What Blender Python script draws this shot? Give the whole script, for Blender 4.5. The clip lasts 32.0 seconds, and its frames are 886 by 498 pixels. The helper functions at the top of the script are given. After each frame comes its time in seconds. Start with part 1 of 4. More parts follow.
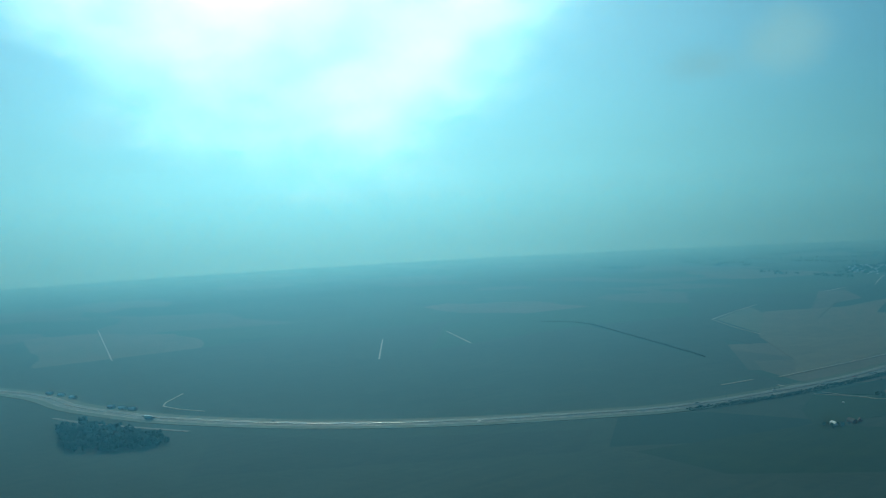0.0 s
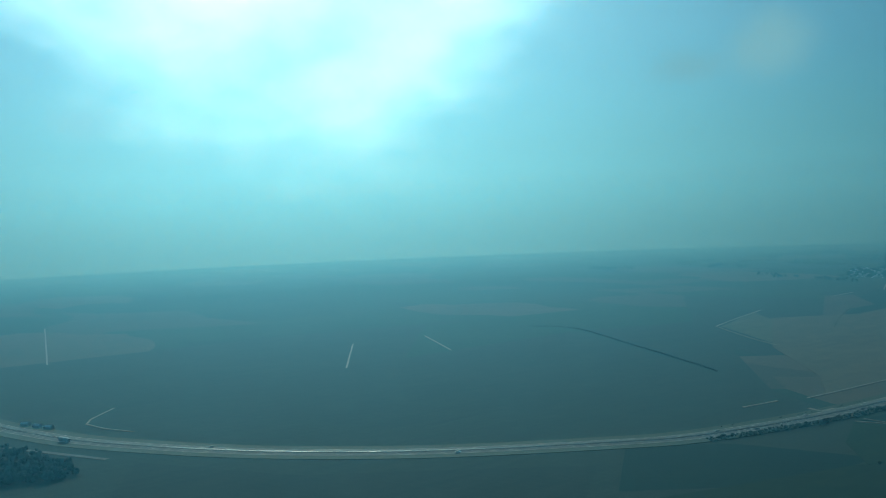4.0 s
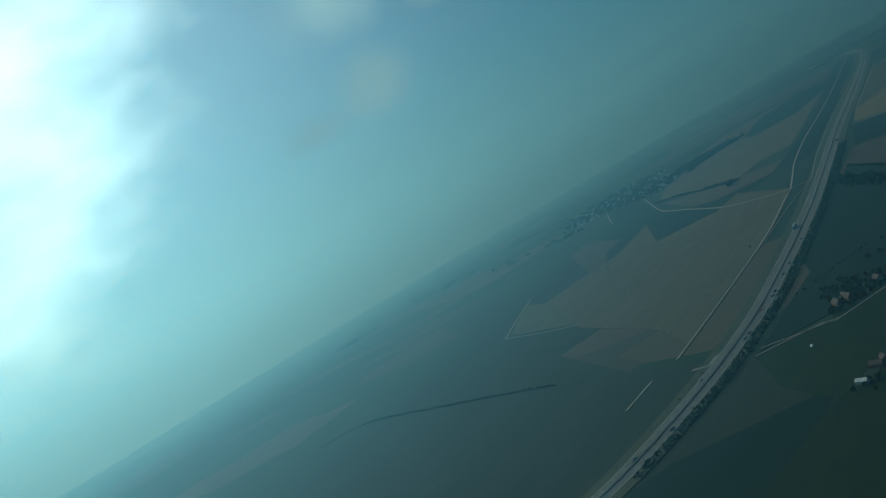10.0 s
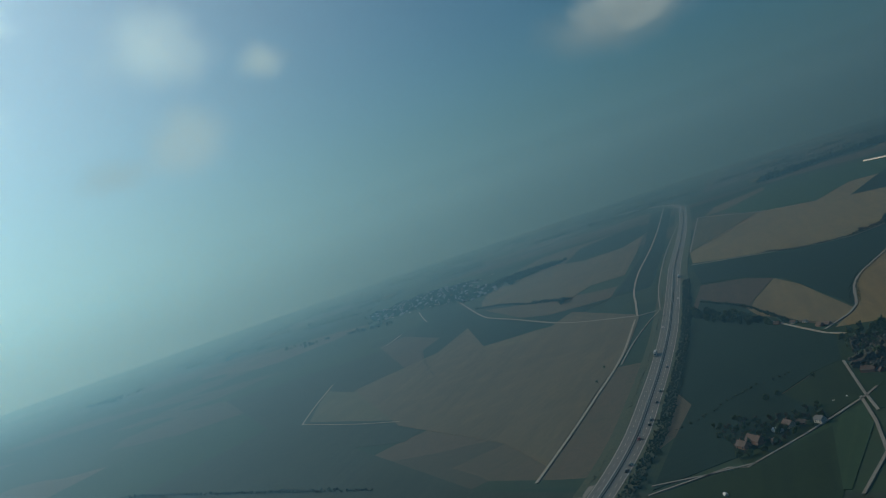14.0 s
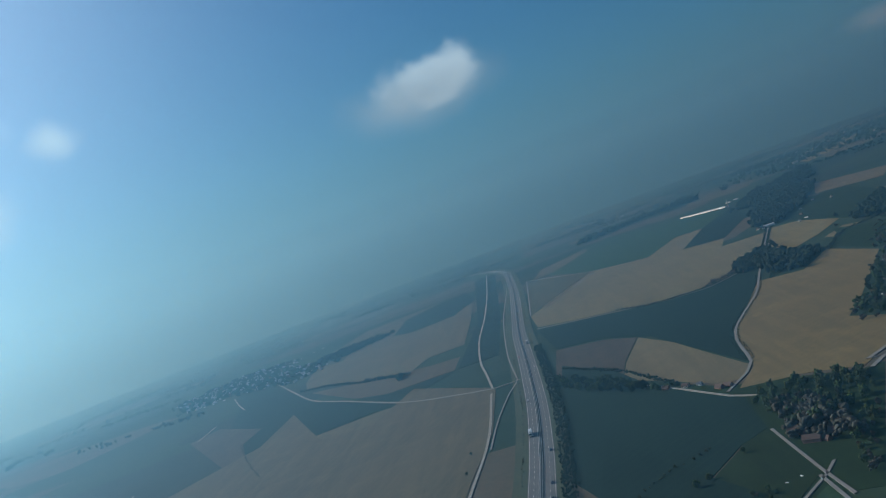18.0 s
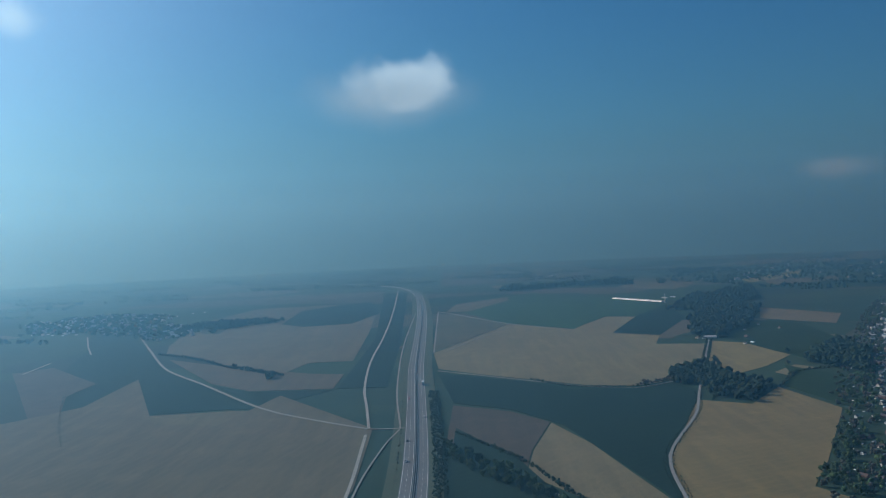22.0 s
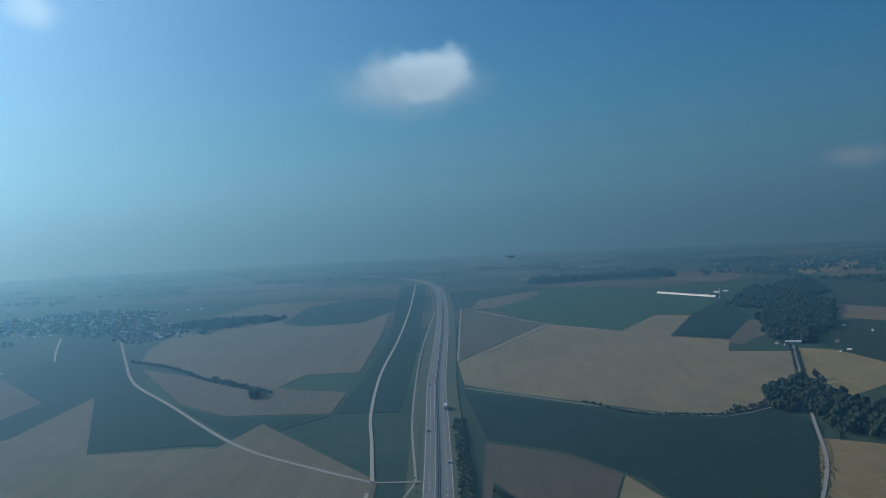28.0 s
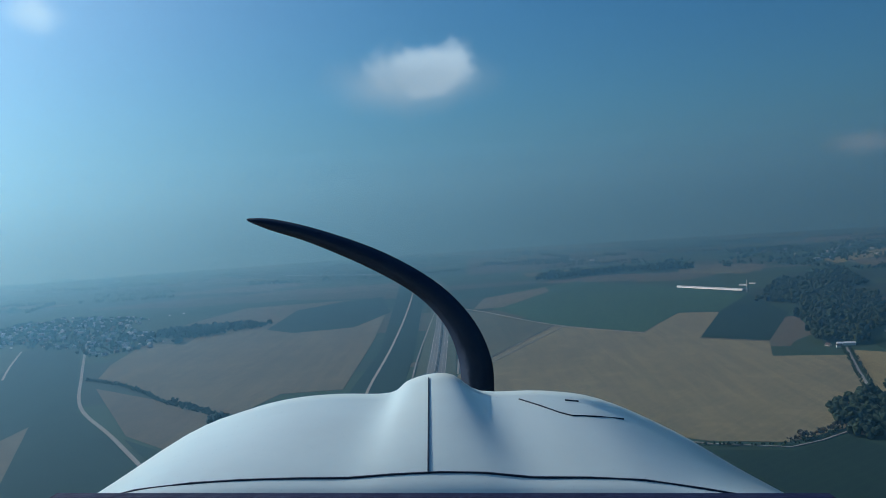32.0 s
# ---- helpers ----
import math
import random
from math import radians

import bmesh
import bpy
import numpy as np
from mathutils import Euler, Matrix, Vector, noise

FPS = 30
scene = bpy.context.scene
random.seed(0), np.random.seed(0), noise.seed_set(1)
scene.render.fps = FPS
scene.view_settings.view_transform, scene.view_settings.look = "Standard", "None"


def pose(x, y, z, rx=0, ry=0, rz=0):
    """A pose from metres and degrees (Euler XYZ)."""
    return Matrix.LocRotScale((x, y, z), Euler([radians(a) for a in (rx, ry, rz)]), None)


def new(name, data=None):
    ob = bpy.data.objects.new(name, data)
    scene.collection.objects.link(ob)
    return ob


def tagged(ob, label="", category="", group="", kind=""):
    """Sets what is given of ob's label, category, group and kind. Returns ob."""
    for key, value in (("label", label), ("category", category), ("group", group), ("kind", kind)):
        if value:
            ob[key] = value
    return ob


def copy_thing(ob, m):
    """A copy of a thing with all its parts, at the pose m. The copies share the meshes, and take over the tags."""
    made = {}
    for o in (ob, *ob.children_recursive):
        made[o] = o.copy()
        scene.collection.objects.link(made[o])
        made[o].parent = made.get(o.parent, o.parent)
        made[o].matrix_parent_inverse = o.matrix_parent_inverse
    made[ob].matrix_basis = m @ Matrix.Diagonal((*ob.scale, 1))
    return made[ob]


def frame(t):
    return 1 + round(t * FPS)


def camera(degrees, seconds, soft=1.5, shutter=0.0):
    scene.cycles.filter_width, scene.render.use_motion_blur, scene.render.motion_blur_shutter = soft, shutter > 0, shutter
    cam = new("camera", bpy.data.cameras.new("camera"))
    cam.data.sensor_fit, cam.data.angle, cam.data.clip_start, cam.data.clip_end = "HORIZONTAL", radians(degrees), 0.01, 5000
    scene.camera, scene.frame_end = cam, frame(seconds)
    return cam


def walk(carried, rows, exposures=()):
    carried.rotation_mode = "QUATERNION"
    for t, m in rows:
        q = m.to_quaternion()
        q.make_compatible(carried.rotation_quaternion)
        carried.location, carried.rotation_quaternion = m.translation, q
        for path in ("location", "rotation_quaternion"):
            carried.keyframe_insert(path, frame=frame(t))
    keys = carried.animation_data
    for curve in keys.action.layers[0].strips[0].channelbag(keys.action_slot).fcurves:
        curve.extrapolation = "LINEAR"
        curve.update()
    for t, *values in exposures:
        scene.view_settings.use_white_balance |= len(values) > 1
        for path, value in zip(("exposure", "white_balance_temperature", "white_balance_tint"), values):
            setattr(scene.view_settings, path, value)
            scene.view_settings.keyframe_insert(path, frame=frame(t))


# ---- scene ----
# camera: one lens, one path
cam = camera(52.0, 32.0, soft=0.9)
EXPOSURES = [(0.0, -0.72, 4950, -27), (5.5, -1.0, 4900, -28), (9.0, -1.1, 4950, -27), (11.0, -1.04, 5950, -11), (13.0, -0.9, 6150, -2), (16.0, -0.42, 6000, 4), (18.0, -0.12, 5500, 7), (20.0, 0.0, 5350, 8), (32.0, 0.0, 5350, 8)]
PATH = [
    (0.0, 470.8, -667.6, 189.0, 88.43, 52.23, -3.08),
    (0.5, 457.1, -655.1, 187.8, 88.66, 52.31, -2.00),
    (1.0, 443.4, -642.6, 186.7, 88.71, 52.12, -2.06),
    (1.5, 429.6, -630.2, 185.7, 88.76, 51.80, -2.78),
    (2.0, 415.6, -618.0, 184.7, 88.98, 51.78, -3.47),
    (2.5, 401.5, -605.9, 183.8, 89.11, 52.23, -3.42),
    (3.0, 387.1, -593.9, 182.9, 88.90, 52.39, -0.84),
    (3.5, 372.5, -582.2, 182.2, 88.48, 51.94, -0.26),
    (5.5, 311.9, -536.6, 180.8, 89.87, 46.61, -20.42),
    (6.0, 296.8, -524.9, 180.8, 91.00, 45.39, -25.53),
    (6.5, 281.9, -512.8, 181.1, 90.79, 44.07, -26.83),
    (7.0, 267.4, -500.1, 181.5, 89.84, 42.39, -28.34),
    (7.5, 253.2, -486.8, 182.1, 89.30, 40.70, -28.46),
    (8.0, 239.3, -473.1, 182.8, 89.39, 39.29, -30.41),
    (8.5, 225.7, -459.2, 183.5, 89.43, 38.18, -31.56),
    (9.0, 212.0, -445.2, 184.1, 89.42, 36.81, -31.56),
    (9.5, 198.3, -431.5, 184.5, 88.91, 34.99, -30.73),
    (10.0, 184.4, -418.2, 184.7, 88.51, 32.56, -30.51),
    (10.5, 170.2, -405.4, 184.4, 88.29, 30.33, -31.11),
    (11.0, 155.8, -393.0, 183.9, 88.52, 28.75, -32.26),
    (11.5, 141.4, -380.9, 183.1, 89.03, 27.39, -31.76),
    (12.0, 127.0, -368.7, 182.2, 89.06, 25.58, -27.07),
    (12.5, 113.0, -356.3, 181.0, 88.01, 23.60, -17.51),
    (13.0, 99.3, -343.5, 179.9, 87.81, 21.27, -16.31),
    (13.5, 86.2, -330.1, 178.6, 88.18, 19.72, -17.00),
    (15.5, 42.9, -269.6, 174.3, 88.49, 13.44, -23.94),
    (16.0, 35.1, -252.8, 173.5, 88.68, 11.77, -24.51),
    (16.5, 28.7, -235.3, 172.8, 89.14, 9.65, -26.63),
    (17.0, 23.6, -217.3, 172.3, 89.14, 8.06, -27.81),
    (17.5, 19.4, -198.9, 171.9, 89.16, 6.75, -25.96),
    (18.0, 15.7, -180.2, 171.6, 88.90, 5.39, -20.78),
    (18.5, 12.2, -161.4, 171.4, 88.22, 3.90, -16.08),
    (19.0, 8.8, -142.7, 171.2, 87.98, 2.38, -12.71),
    (19.5, 5.5, -123.9, 171.0, 88.32, 1.37, -10.56),
    (20.0, 2.7, -105.1, 170.8, 88.54, 0.98, -8.80),
    (20.5, 0.5, -86.3, 170.7, 88.62, 0.94, -6.42),
    (21.0, -0.8, -67.5, 170.6, 88.61, 0.91, -3.99),
    (21.5, -0.9, -48.6, 170.6, 88.89, 0.67, -1.52),
    (22.0, -0.2, -29.8, 170.5, 88.71, 0.33, -2.45),
    (22.5, 0.9, -10.9, 170.4, 88.54, 0.28, -3.15),
    (23.0, 2.1, 7.8, 170.2, 88.35, 0.47, -3.74),
    (23.5, 3.1, 26.5, 169.9, 88.06, 1.09, -3.18),
    (24.0, 3.4, 45.1, 169.4, 88.06, 1.64, -1.07),
    (24.5, 2.8, 63.5, 168.8, 88.03, 1.89, -0.89),
    (25.0, 1.5, 81.7, 168.0, 88.10, 1.91, -2.09),
    (25.5, -0.4, 99.9, 167.1, 88.35, 1.55, -4.53),
    (27.5, -8.3, 171.7, 163.2, 88.14, 1.39, -4.09),
    (28.0, -9.3, 189.5, 162.3, 88.15, 1.55, -2.61),
    (28.5, -9.7, 207.4, 161.4, 88.44, 1.30, -1.37),
    (29.0, -9.6, 225.2, 160.6, 88.75, 1.06, -1.76),
    (29.5, -9.1, 243.0, 159.9, 88.84, 1.15, -1.27),
    (30.0, -8.2, 260.8, 159.1, 89.05, 1.47, -2.60),
    (30.5, -7.0, 278.6, 158.5, 89.09, 1.92, -2.00),
    (31.0, -5.6, 296.4, 157.8, 88.72, 2.12, -1.82),
    (31.5, -4.0, 314.2, 157.2, 88.17, 2.02, -2.77),
    (32.0, -2.4, 332.0, 156.5, 87.88, 1.94, -3.78),
]
walk(cam, [(t, pose(x, y, z, tilt, 0, turn) @ pose(0, 0, 0, 0, 0, lean)) for t, x, y, z, tilt, turn, lean in PATH], EXPOSURES)

HAZE, HAZE_COLOR = 0.00055, (0.17, 0.42, 0.67)
# ---- light: hazy spring afternoon, sun ahead and to one side ----
SUN_TURN, SUN_HEIGHT = radians(60.0), radians(25.0)
sun_way = Vector((-math.sin(SUN_TURN) * math.cos(SUN_HEIGHT), math.cos(SUN_TURN) * math.cos(SUN_HEIGHT), math.sin(SUN_HEIGHT)))
sun_data = bpy.data.lights.new("sun", "SUN")
sun_data.energy, sun_data.angle, sun_data.color = 3.3, radians(0.6), (1.0, 0.95, 0.86)
sun = new("sun", sun_data)
sun.matrix_world = sun_way.to_track_quat("Z", "Y").to_matrix().to_4x4()


class Nodes:
    """Small helper to wire shader nodes."""

    def __init__(self, tree):
        self.tree = tree
        tree.nodes.clear()

    def add(self, kind, values=None, **props):
        n = self.tree.nodes.new(kind)
        for k, v in props.items():
            setattr(n, k, v)
        for k, v in (values or {}).items():
            if isinstance(v, bpy.types.NodeSocket):
                self.tree.links.new(v, n.inputs[k])
            else:
                n.inputs[k].default_value = v
        return n

    def math(self, op, a, b=0.0, c=0.0, clamp=False):
        return self.add("ShaderNodeMath", {0: a, 1: b, 2: c}, operation=op, use_clamp=clamp).outputs[0]

    def mix(self, fac, a, b, blend="MIX"):
        n = self.add("ShaderNodeMix", {0: fac, 6: a, 7: b}, data_type="RGBA", blend_type=blend)
        return n.outputs[2]

    def ramp(self, fac, lo, hi):
        return self.add("ShaderNodeMapRange", {0: fac, 1: lo, 2: hi, 3: 0.0, 4: 1.0}, interpolation_type="SMOOTHSTEP").outputs[0]

    def noise(self, vec, scale, detail=3.0, rough=0.55):
        return self.add("ShaderNodeTexNoise", {"Vector": vec, "Scale": scale, "Detail": detail, "Roughness": rough}).outputs[0]


def rgb(r, g, b):
    return (r, g, b, 1.0)


world = bpy.data.worlds.new("sky")
scene.world = world
world.use_nodes = True
W = Nodes(world.node_tree)
sky = W.add("ShaderNodeTexSky", sky_type="NISHITA", sun_disc=False, sun_elevation=SUN_HEIGHT, sun_rotation=-SUN_TURN, altitude=300.0,
            air_density=1.3, dust_density=0.9, ozone_density=2.2)
coord = W.add("ShaderNodeTexCoord").outputs["Generated"]
axes = W.add("ShaderNodeSeparateXYZ", {0: coord})
rise = axes.outputs[2]


def cloud_mask(turn, height, wide, tall, lo, hi, grain, seed):
    """A cumulus in a given direction: a soft oval broken up by noise."""
    a, e = radians(turn), radians(height)
    d = Vector((-math.sin(a) * math.cos(e), math.cos(a) * math.cos(e), math.sin(e)))
    side = Vector((math.cos(a), math.sin(a), 0))
    up = side.cross(d)
    s = W.add("ShaderNodeVectorMath", {0: coord, 1: side}, operation="DOT_PRODUCT").outputs["Value"]
    u = W.add("ShaderNodeVectorMath", {0: coord, 1: up}, operation="DOT_PRODUCT").outputs["Value"]
    f = W.add("ShaderNodeVectorMath", {0: coord, 1: d}, operation="DOT_PRODUCT").outputs["Value"]
    s2 = W.math("POWER", W.math("MULTIPLY", s, 1 / wide), 2.0)
    u2 = W.math("POWER", W.math("MULTIPLY", u, 1 / tall), 2.0)
    r = W.math("SQRT", W.math("ADD", s2, u2))
    moved = W.add("ShaderNodeVectorMath", {0: coord, 1: (seed, seed * 0.7, 0)}, operation="ADD").outputs[0]
    n = W.noise(moved, grain, 5.0, 0.55)
    body = W.math("ADD", W.math("SUBTRACT", 1.0, r), W.math("MULTIPLY", W.math("SUBTRACT", n, 0.5), 1.1))
    m = W.ramp(body, lo, hi)
    return W.math("MULTIPLY", m, W.ramp(f, 0.2, 0.4))


toward = W.add("ShaderNodeVectorMath", {0: coord, 1: sun_way}, operation="DOT_PRODUCT").outputs["Value"]
near = W.math("MAXIMUM", toward, 0.0)
thin = W.noise(W.add("ShaderNodeMapping", {0: coord, "Scale": (1, 1, 2.0)}).outputs[0], 6.0, 6.0, 0.55)
tinted = W.mix(1.0, sky.outputs[0], rgb(0.42, 0.84, 1.25), "MULTIPLY")
deep = W.mix(W.ramp(rise, -0.08, 0.14), rgb(1.3, 2.45, 3.55), tinted)
base = W.add("ShaderNodeBackground", {0: deep, 1: 0.043})
# thin cloud that the sun lights from behind
wide_glow = W.math("MULTIPLY", W.math("POWER", near, 7.0), 0.85)
ragged = W.math("ADD", near, W.math("MULTIPLY", W.math("SUBTRACT", thin, 0.5), 0.11))
lit = W.math("MULTIPLY", W.ramp(ragged, 0.915, 1.03), 2.5)
bright = W.add("ShaderNodeBackground", {0: rgb(0.95, 0.98, 0.97), 1: W.math("ADD", wide_glow, lit)})
out = W.add("ShaderNodeAddShader", {0: base.outputs[0], 1: bright.outputs[0]}).outputs[0]
CLOUDS = ((2.2, 9.0, 0.098, 0.045, 0.22, 0.62, 15.0, 3.1, 0.80), (3.6, 8.3, 0.115, 0.040, 0.0, 1.1, 9.0, 2.1, 0.45), (25.0, 12.9, 0.040, 0.032, 0.1, 0.9, 16.0, 8.3, 0.75), (31.0, 9.6, 0.070, 0.052, 0.1, 1.0, 12.0, 1.7, 0.72),
          (31.2, 15.4, 0.075, 0.060, 0.0, 1.0, 13.0, 5.2, 1.0), (28.6, 20.2, 0.045, 0.040, 0.1, 1.0, 14.0, 2.6, 1.0), (35.6, 8.7, 0.06, 0.026, 0.1, 1.0, 12.0, 6.4, 0.62), (72.6, 6.6, 0.060, 0.028, 0.1, 1.0, 12.0, 4.4, 1.0), (-23.2, 2.6, 0.06, 0.018, 0.1, 1.0, 12.0, 9.1, 0.30))
for turn, height, wide, tall, lo, hi, grain, seed, level in CLOUDS:
    white = W.add("ShaderNodeBackground", {0: rgb(0.80, 0.95, 1.0), 1: level})
    out = W.add("ShaderNodeMixShader", {0: W.math("MULTIPLY", cloud_mask(turn, height, wide, tall, lo, hi, grain, seed), 0.85), 1: out, 2: white.outputs[0]}).outputs[0]
W.add("ShaderNodeOutputWorld", {0: out})


# ---- materials ----
def material(name):
    m = bpy.data.materials.new(name)
    m.use_nodes = True
    return m, Nodes(m.node_tree)


def finish(n, color, rough=0.9, metal=0.0, bump=None, strength=0.3, distance=0.3, spec=0.3):
    values = {"Base Color": color, "Roughness": rough, "Metallic": metal, "Specular IOR Level": spec}
    if bump is not None:
        values["Normal"] = n.add("ShaderNodeBump", {"Height": bump, "Strength": strength, "Distance": distance}).outputs[0]
    n.add("ShaderNodeOutputMaterial", {0: n.add("ShaderNodeBsdfPrincipled", values).outputs[0]})


def place(n):
    return n.add("ShaderNodeNewGeometry").outputs["Position"]


def crop_material(name, a, b, rows_turn=20.0, rows=0.25, patch=0.006):
    """A field: two soil or crop tones in large patches, fine grain, and faint tractor lines."""
    m, n = material(name)
    p = place(n)
    big = n.ramp(n.noise(p, patch, 4.0, 0.6), 0.3, 0.7)
    fine = n.noise(p, 0.35, 4.0, 0.7)
    turned = n.add("ShaderNodeMapping", {0: p, "Rotation": (0, 0, radians(rows_turn))}).outputs[0]
    wave = n.add("ShaderNodeTexWave", {"Vector": turned, "Scale": 0.035, "Distortion": 0.6, "Detail": 1.0}, wave_type="BANDS").outputs["Fac"]
    lines = n.math("POWER", wave, 6.0)
    c = n.mix(big, rgb(*a), rgb(*b))
    combed = n.add("ShaderNodeMapping", {0: p, "Rotation": (0, 0, radians(rows_turn)), "Scale": (0.11, 0.006, 1.0)}).outputs[0]
    streak = n.ramp(n.noise(combed, 1.0, 4.0, 0.7), 0.36, 0.68)
    c = n.mix(n.math("MULTIPLY", streak, 0.5), c, rgb(*(v * 0.66 for v in b)))
    blotch = n.ramp(n.noise(p, 0.028, 5.0, 0.65), 0.48, 0.72)
    c = n.mix(n.math("MULTIPLY", blotch, 0.42), c, rgb(*(v * 1.28 for v in a)))
    c = n.mix(n.math("MULTIPLY", n.ramp(fine, 0.35, 0.75), 0.42), c, rgb(*(v * 0.55 for v in a)))
    c = n.mix(n.math("MULTIPLY", lines, rows), c, rgb(*(v * 1.35 for v in b)))
    var = n.add("ShaderNodeObjectInfo").outputs["Random"]
    hsv = n.add("ShaderNodeHueSaturation", {"Hue": n.math("ADD", 0.49, n.math("MULTIPLY", var, 0.02)), "Value": n.math("ADD", 0.88, n.math("MULTIPLY", var, 0.24)), "Color": c})
    finish(n, hsv.outputs[0], 0.95, bump=fine, strength=0.5, distance=0.4, spec=0.1)
    return m


TAN = crop_material("dry_tan_soil", (0.178, 0.15, 0.092), (0.145, 0.125, 0.078), 15)
OCHRE = crop_material("ochre_soil", (0.295, 0.228, 0.098), (0.235, 0.185, 0.084), 62)
BROWN = crop_material("brown_soil", (0.13, 0.108, 0.076), (0.10, 0.086, 0.063), 30)
DUSK = crop_material("greenish_fallow", (0.054, 0.064, 0.042), (0.042, 0.055, 0.036), 75)
SAND = crop_material("pale_sown_soil", (0.24, 0.195, 0.108), (0.192, 0.158, 0.09), 40)
FALLOW = crop_material("pale_green_fallow", (0.15, 0.14, 0.085), (0.115, 0.118, 0.068), 28)
GREEN = crop_material("young_wheat", (0.044, 0.086, 0.04), (0.056, 0.098, 0.044), 12)
DEEP = crop_material("dense_green_crop", (0.018, 0.038, 0.027), (0.026, 0.05, 0.031), 50)
MEADOW = crop_material("meadow_grass", (0.036, 0.058, 0.02), (0.027, 0.046, 0.016), 80, 0.08, 0.02)


def patchwork_material():
    """The land between the built fields: a quilt of crops and fallow."""
    m, n = material("patchwork_land")
    p = place(n)
    bent = n.add("ShaderNodeVectorMath", {0: p, 1: n.add("ShaderNodeVectorMath", {0: n.add("ShaderNodeTexNoise", {"Vector": p, "Scale": 0.003}).outputs["Color"], 1: (160, 160, 0)}, operation="MULTIPLY").outputs[0]}, operation="ADD").outputs[0]
    flat = n.add("ShaderNodeMapping", {0: bent, "Rotation": (0, 0, radians(24)), "Scale": (0.0024, 0.0046, 0)}).outputs[0]
    cell = n.add("ShaderNodeTexVoronoi", {"Vector": flat, "Scale": 1.0, "Randomness": 0.85}, distance="CHEBYCHEV")
    pick = n.add("ShaderNodeSeparateXYZ", {0: cell.outputs["Color"]}).outputs[0]
    ramp = n.add("ShaderNodeValToRGB", {0: pick})
    ramp.color_ramp.interpolation = "CONSTANT"
    stops = ((0.0, (0.03, 0.058, 0.034)), (0.3, (0.045, 0.075, 0.036)), (0.5, (0.095, 0.085, 0.058)), (0.66, (0.038, 0.066, 0.036)), (0.84, (0.14, 0.112, 0.076)), (0.93, (0.034, 0.05, 0.034)))
    while len(ramp.color_ramp.elements) < len(stops):
        ramp.color_ramp.elements.new(0.5)
    for el, (at, c) in zip(ramp.color_ramp.elements, stops):
        el.position, el.color = at, rgb(*c)
    fine = n.noise(p, 0.12, 5.0, 0.65)
    big = n.noise(p, 0.004, 4.0, 0.6)
    c = n.mix(n.math("MULTIPLY", n.ramp(fine, 0.4, 0.7), 0.3), ramp.outputs[0], rgb(0.05, 0.055, 0.035))
    c = n.mix(n.math("MULTIPLY", n.ramp(big, 0.4, 0.65), 0.35), c, rgb(0.07, 0.085, 0.05))
    finish(n, c, 0.95, bump=fine, strength=0.4, distance=0.5, spec=0.1)
    return m


LAND = patchwork_material()


def plain_material(name, a, b, scale=1.0, rough=0.85, metal=0.0, bump=0.2, spec=0.3):
    m, n = material(name)
    p = place(n)
    g = n.noise(p, scale, 4.0, 0.65)
    w = n.noise(p, scale * 0.13, 3.0, 0.5)
    c = n.mix(n.ramp(g, 0.3, 0.7), rgb(*a), rgb(*b))
    c = n.mix(n.math("MULTIPLY", n.ramp(w, 0.45, 0.75), 0.3), c, rgb(*(v * 0.7 for v in a)))
    finish(n, c, rough, metal, g, bump, 0.05, spec)
    return m


ASPHALT = plain_material("worn_asphalt", (0.14, 0.138, 0.13), (0.18, 0.176, 0.168), 0.4)
DARK_ROAD = plain_material("dark_lane_asphalt", (0.05, 0.055, 0.05), (0.07, 0.072, 0.065), 0.5)
PALE_ROAD = plain_material("pale_chalk_track", (0.42, 0.39, 0.33), (0.30, 0.275, 0.23), 0.3)
LANE = plain_material("pale_country_lane", (0.30, 0.28, 0.25), (0.25, 0.235, 0.21), 0.4)
VERGE = plain_material("rough_verge_grass", (0.055, 0.075, 0.035), (0.08, 0.09, 0.045), 0.2)
PAINT = plain_material("white_road_paint", (0.78, 0.78, 0.76), (0.7, 0.7, 0.68), 2.0, 0.6)
STEEL = plain_material("galvanised_steel", (0.45, 0.46, 0.47), (0.38, 0.39, 0.40), 3.0, 0.45, 0.8)
CONCRETE = plain_material("pale_concrete", (0.48, 0.46, 0.42), (0.40, 0.385, 0.36), 0.8)
RENDER_W = plain_material("cream_wall_render", (0.62, 0.57, 0.48), (0.54, 0.50, 0.43), 0.6)
WHITE_W = plain_material("white_wall_render", (0.76, 0.75, 0.71), (0.68, 0.67, 0.63), 0.6)
BRICK_W = plain_material("red_brick_wall", (0.26, 0.155, 0.115), (0.21, 0.13, 0.10), 1.2)
TILE = plain_material("clay_roof_tile", (0.135, 0.088, 0.07), (0.105, 0.074, 0.06), 1.0)
SLATE = plain_material("dark_slate_roof", (0.085, 0.09, 0.10), (0.12, 0.125, 0.135), 1.0, 0.6)
PALE_ROOF = plain_material("pale_sheet_roof", (0.74, 0.75, 0.76), (0.64, 0.65, 0.66), 0.5, 0.5)
GLASS = plain_material("dark_window_glass", (0.025, 0.03, 0.04), (0.035, 0.04, 0.05), 1.0, 0.08, 0.0, 0.0, 0.6)
WOOD = plain_material("weathered_door_wood", (0.16, 0.10, 0.06), (0.11, 0.07, 0.045), 2.0)
BARK = plain_material("rough_bark", (0.10, 0.08, 0.06), (0.07, 0.055, 0.045), 1.5)
RUBBER = plain_material("black_rubber", (0.025, 0.025, 0.025), (0.035, 0.035, 0.035), 3.0)
FILM = plain_material("white_tunnel_film", (0.72, 0.74, 0.74), (0.62, 0.64, 0.64), 0.5, 0.35)


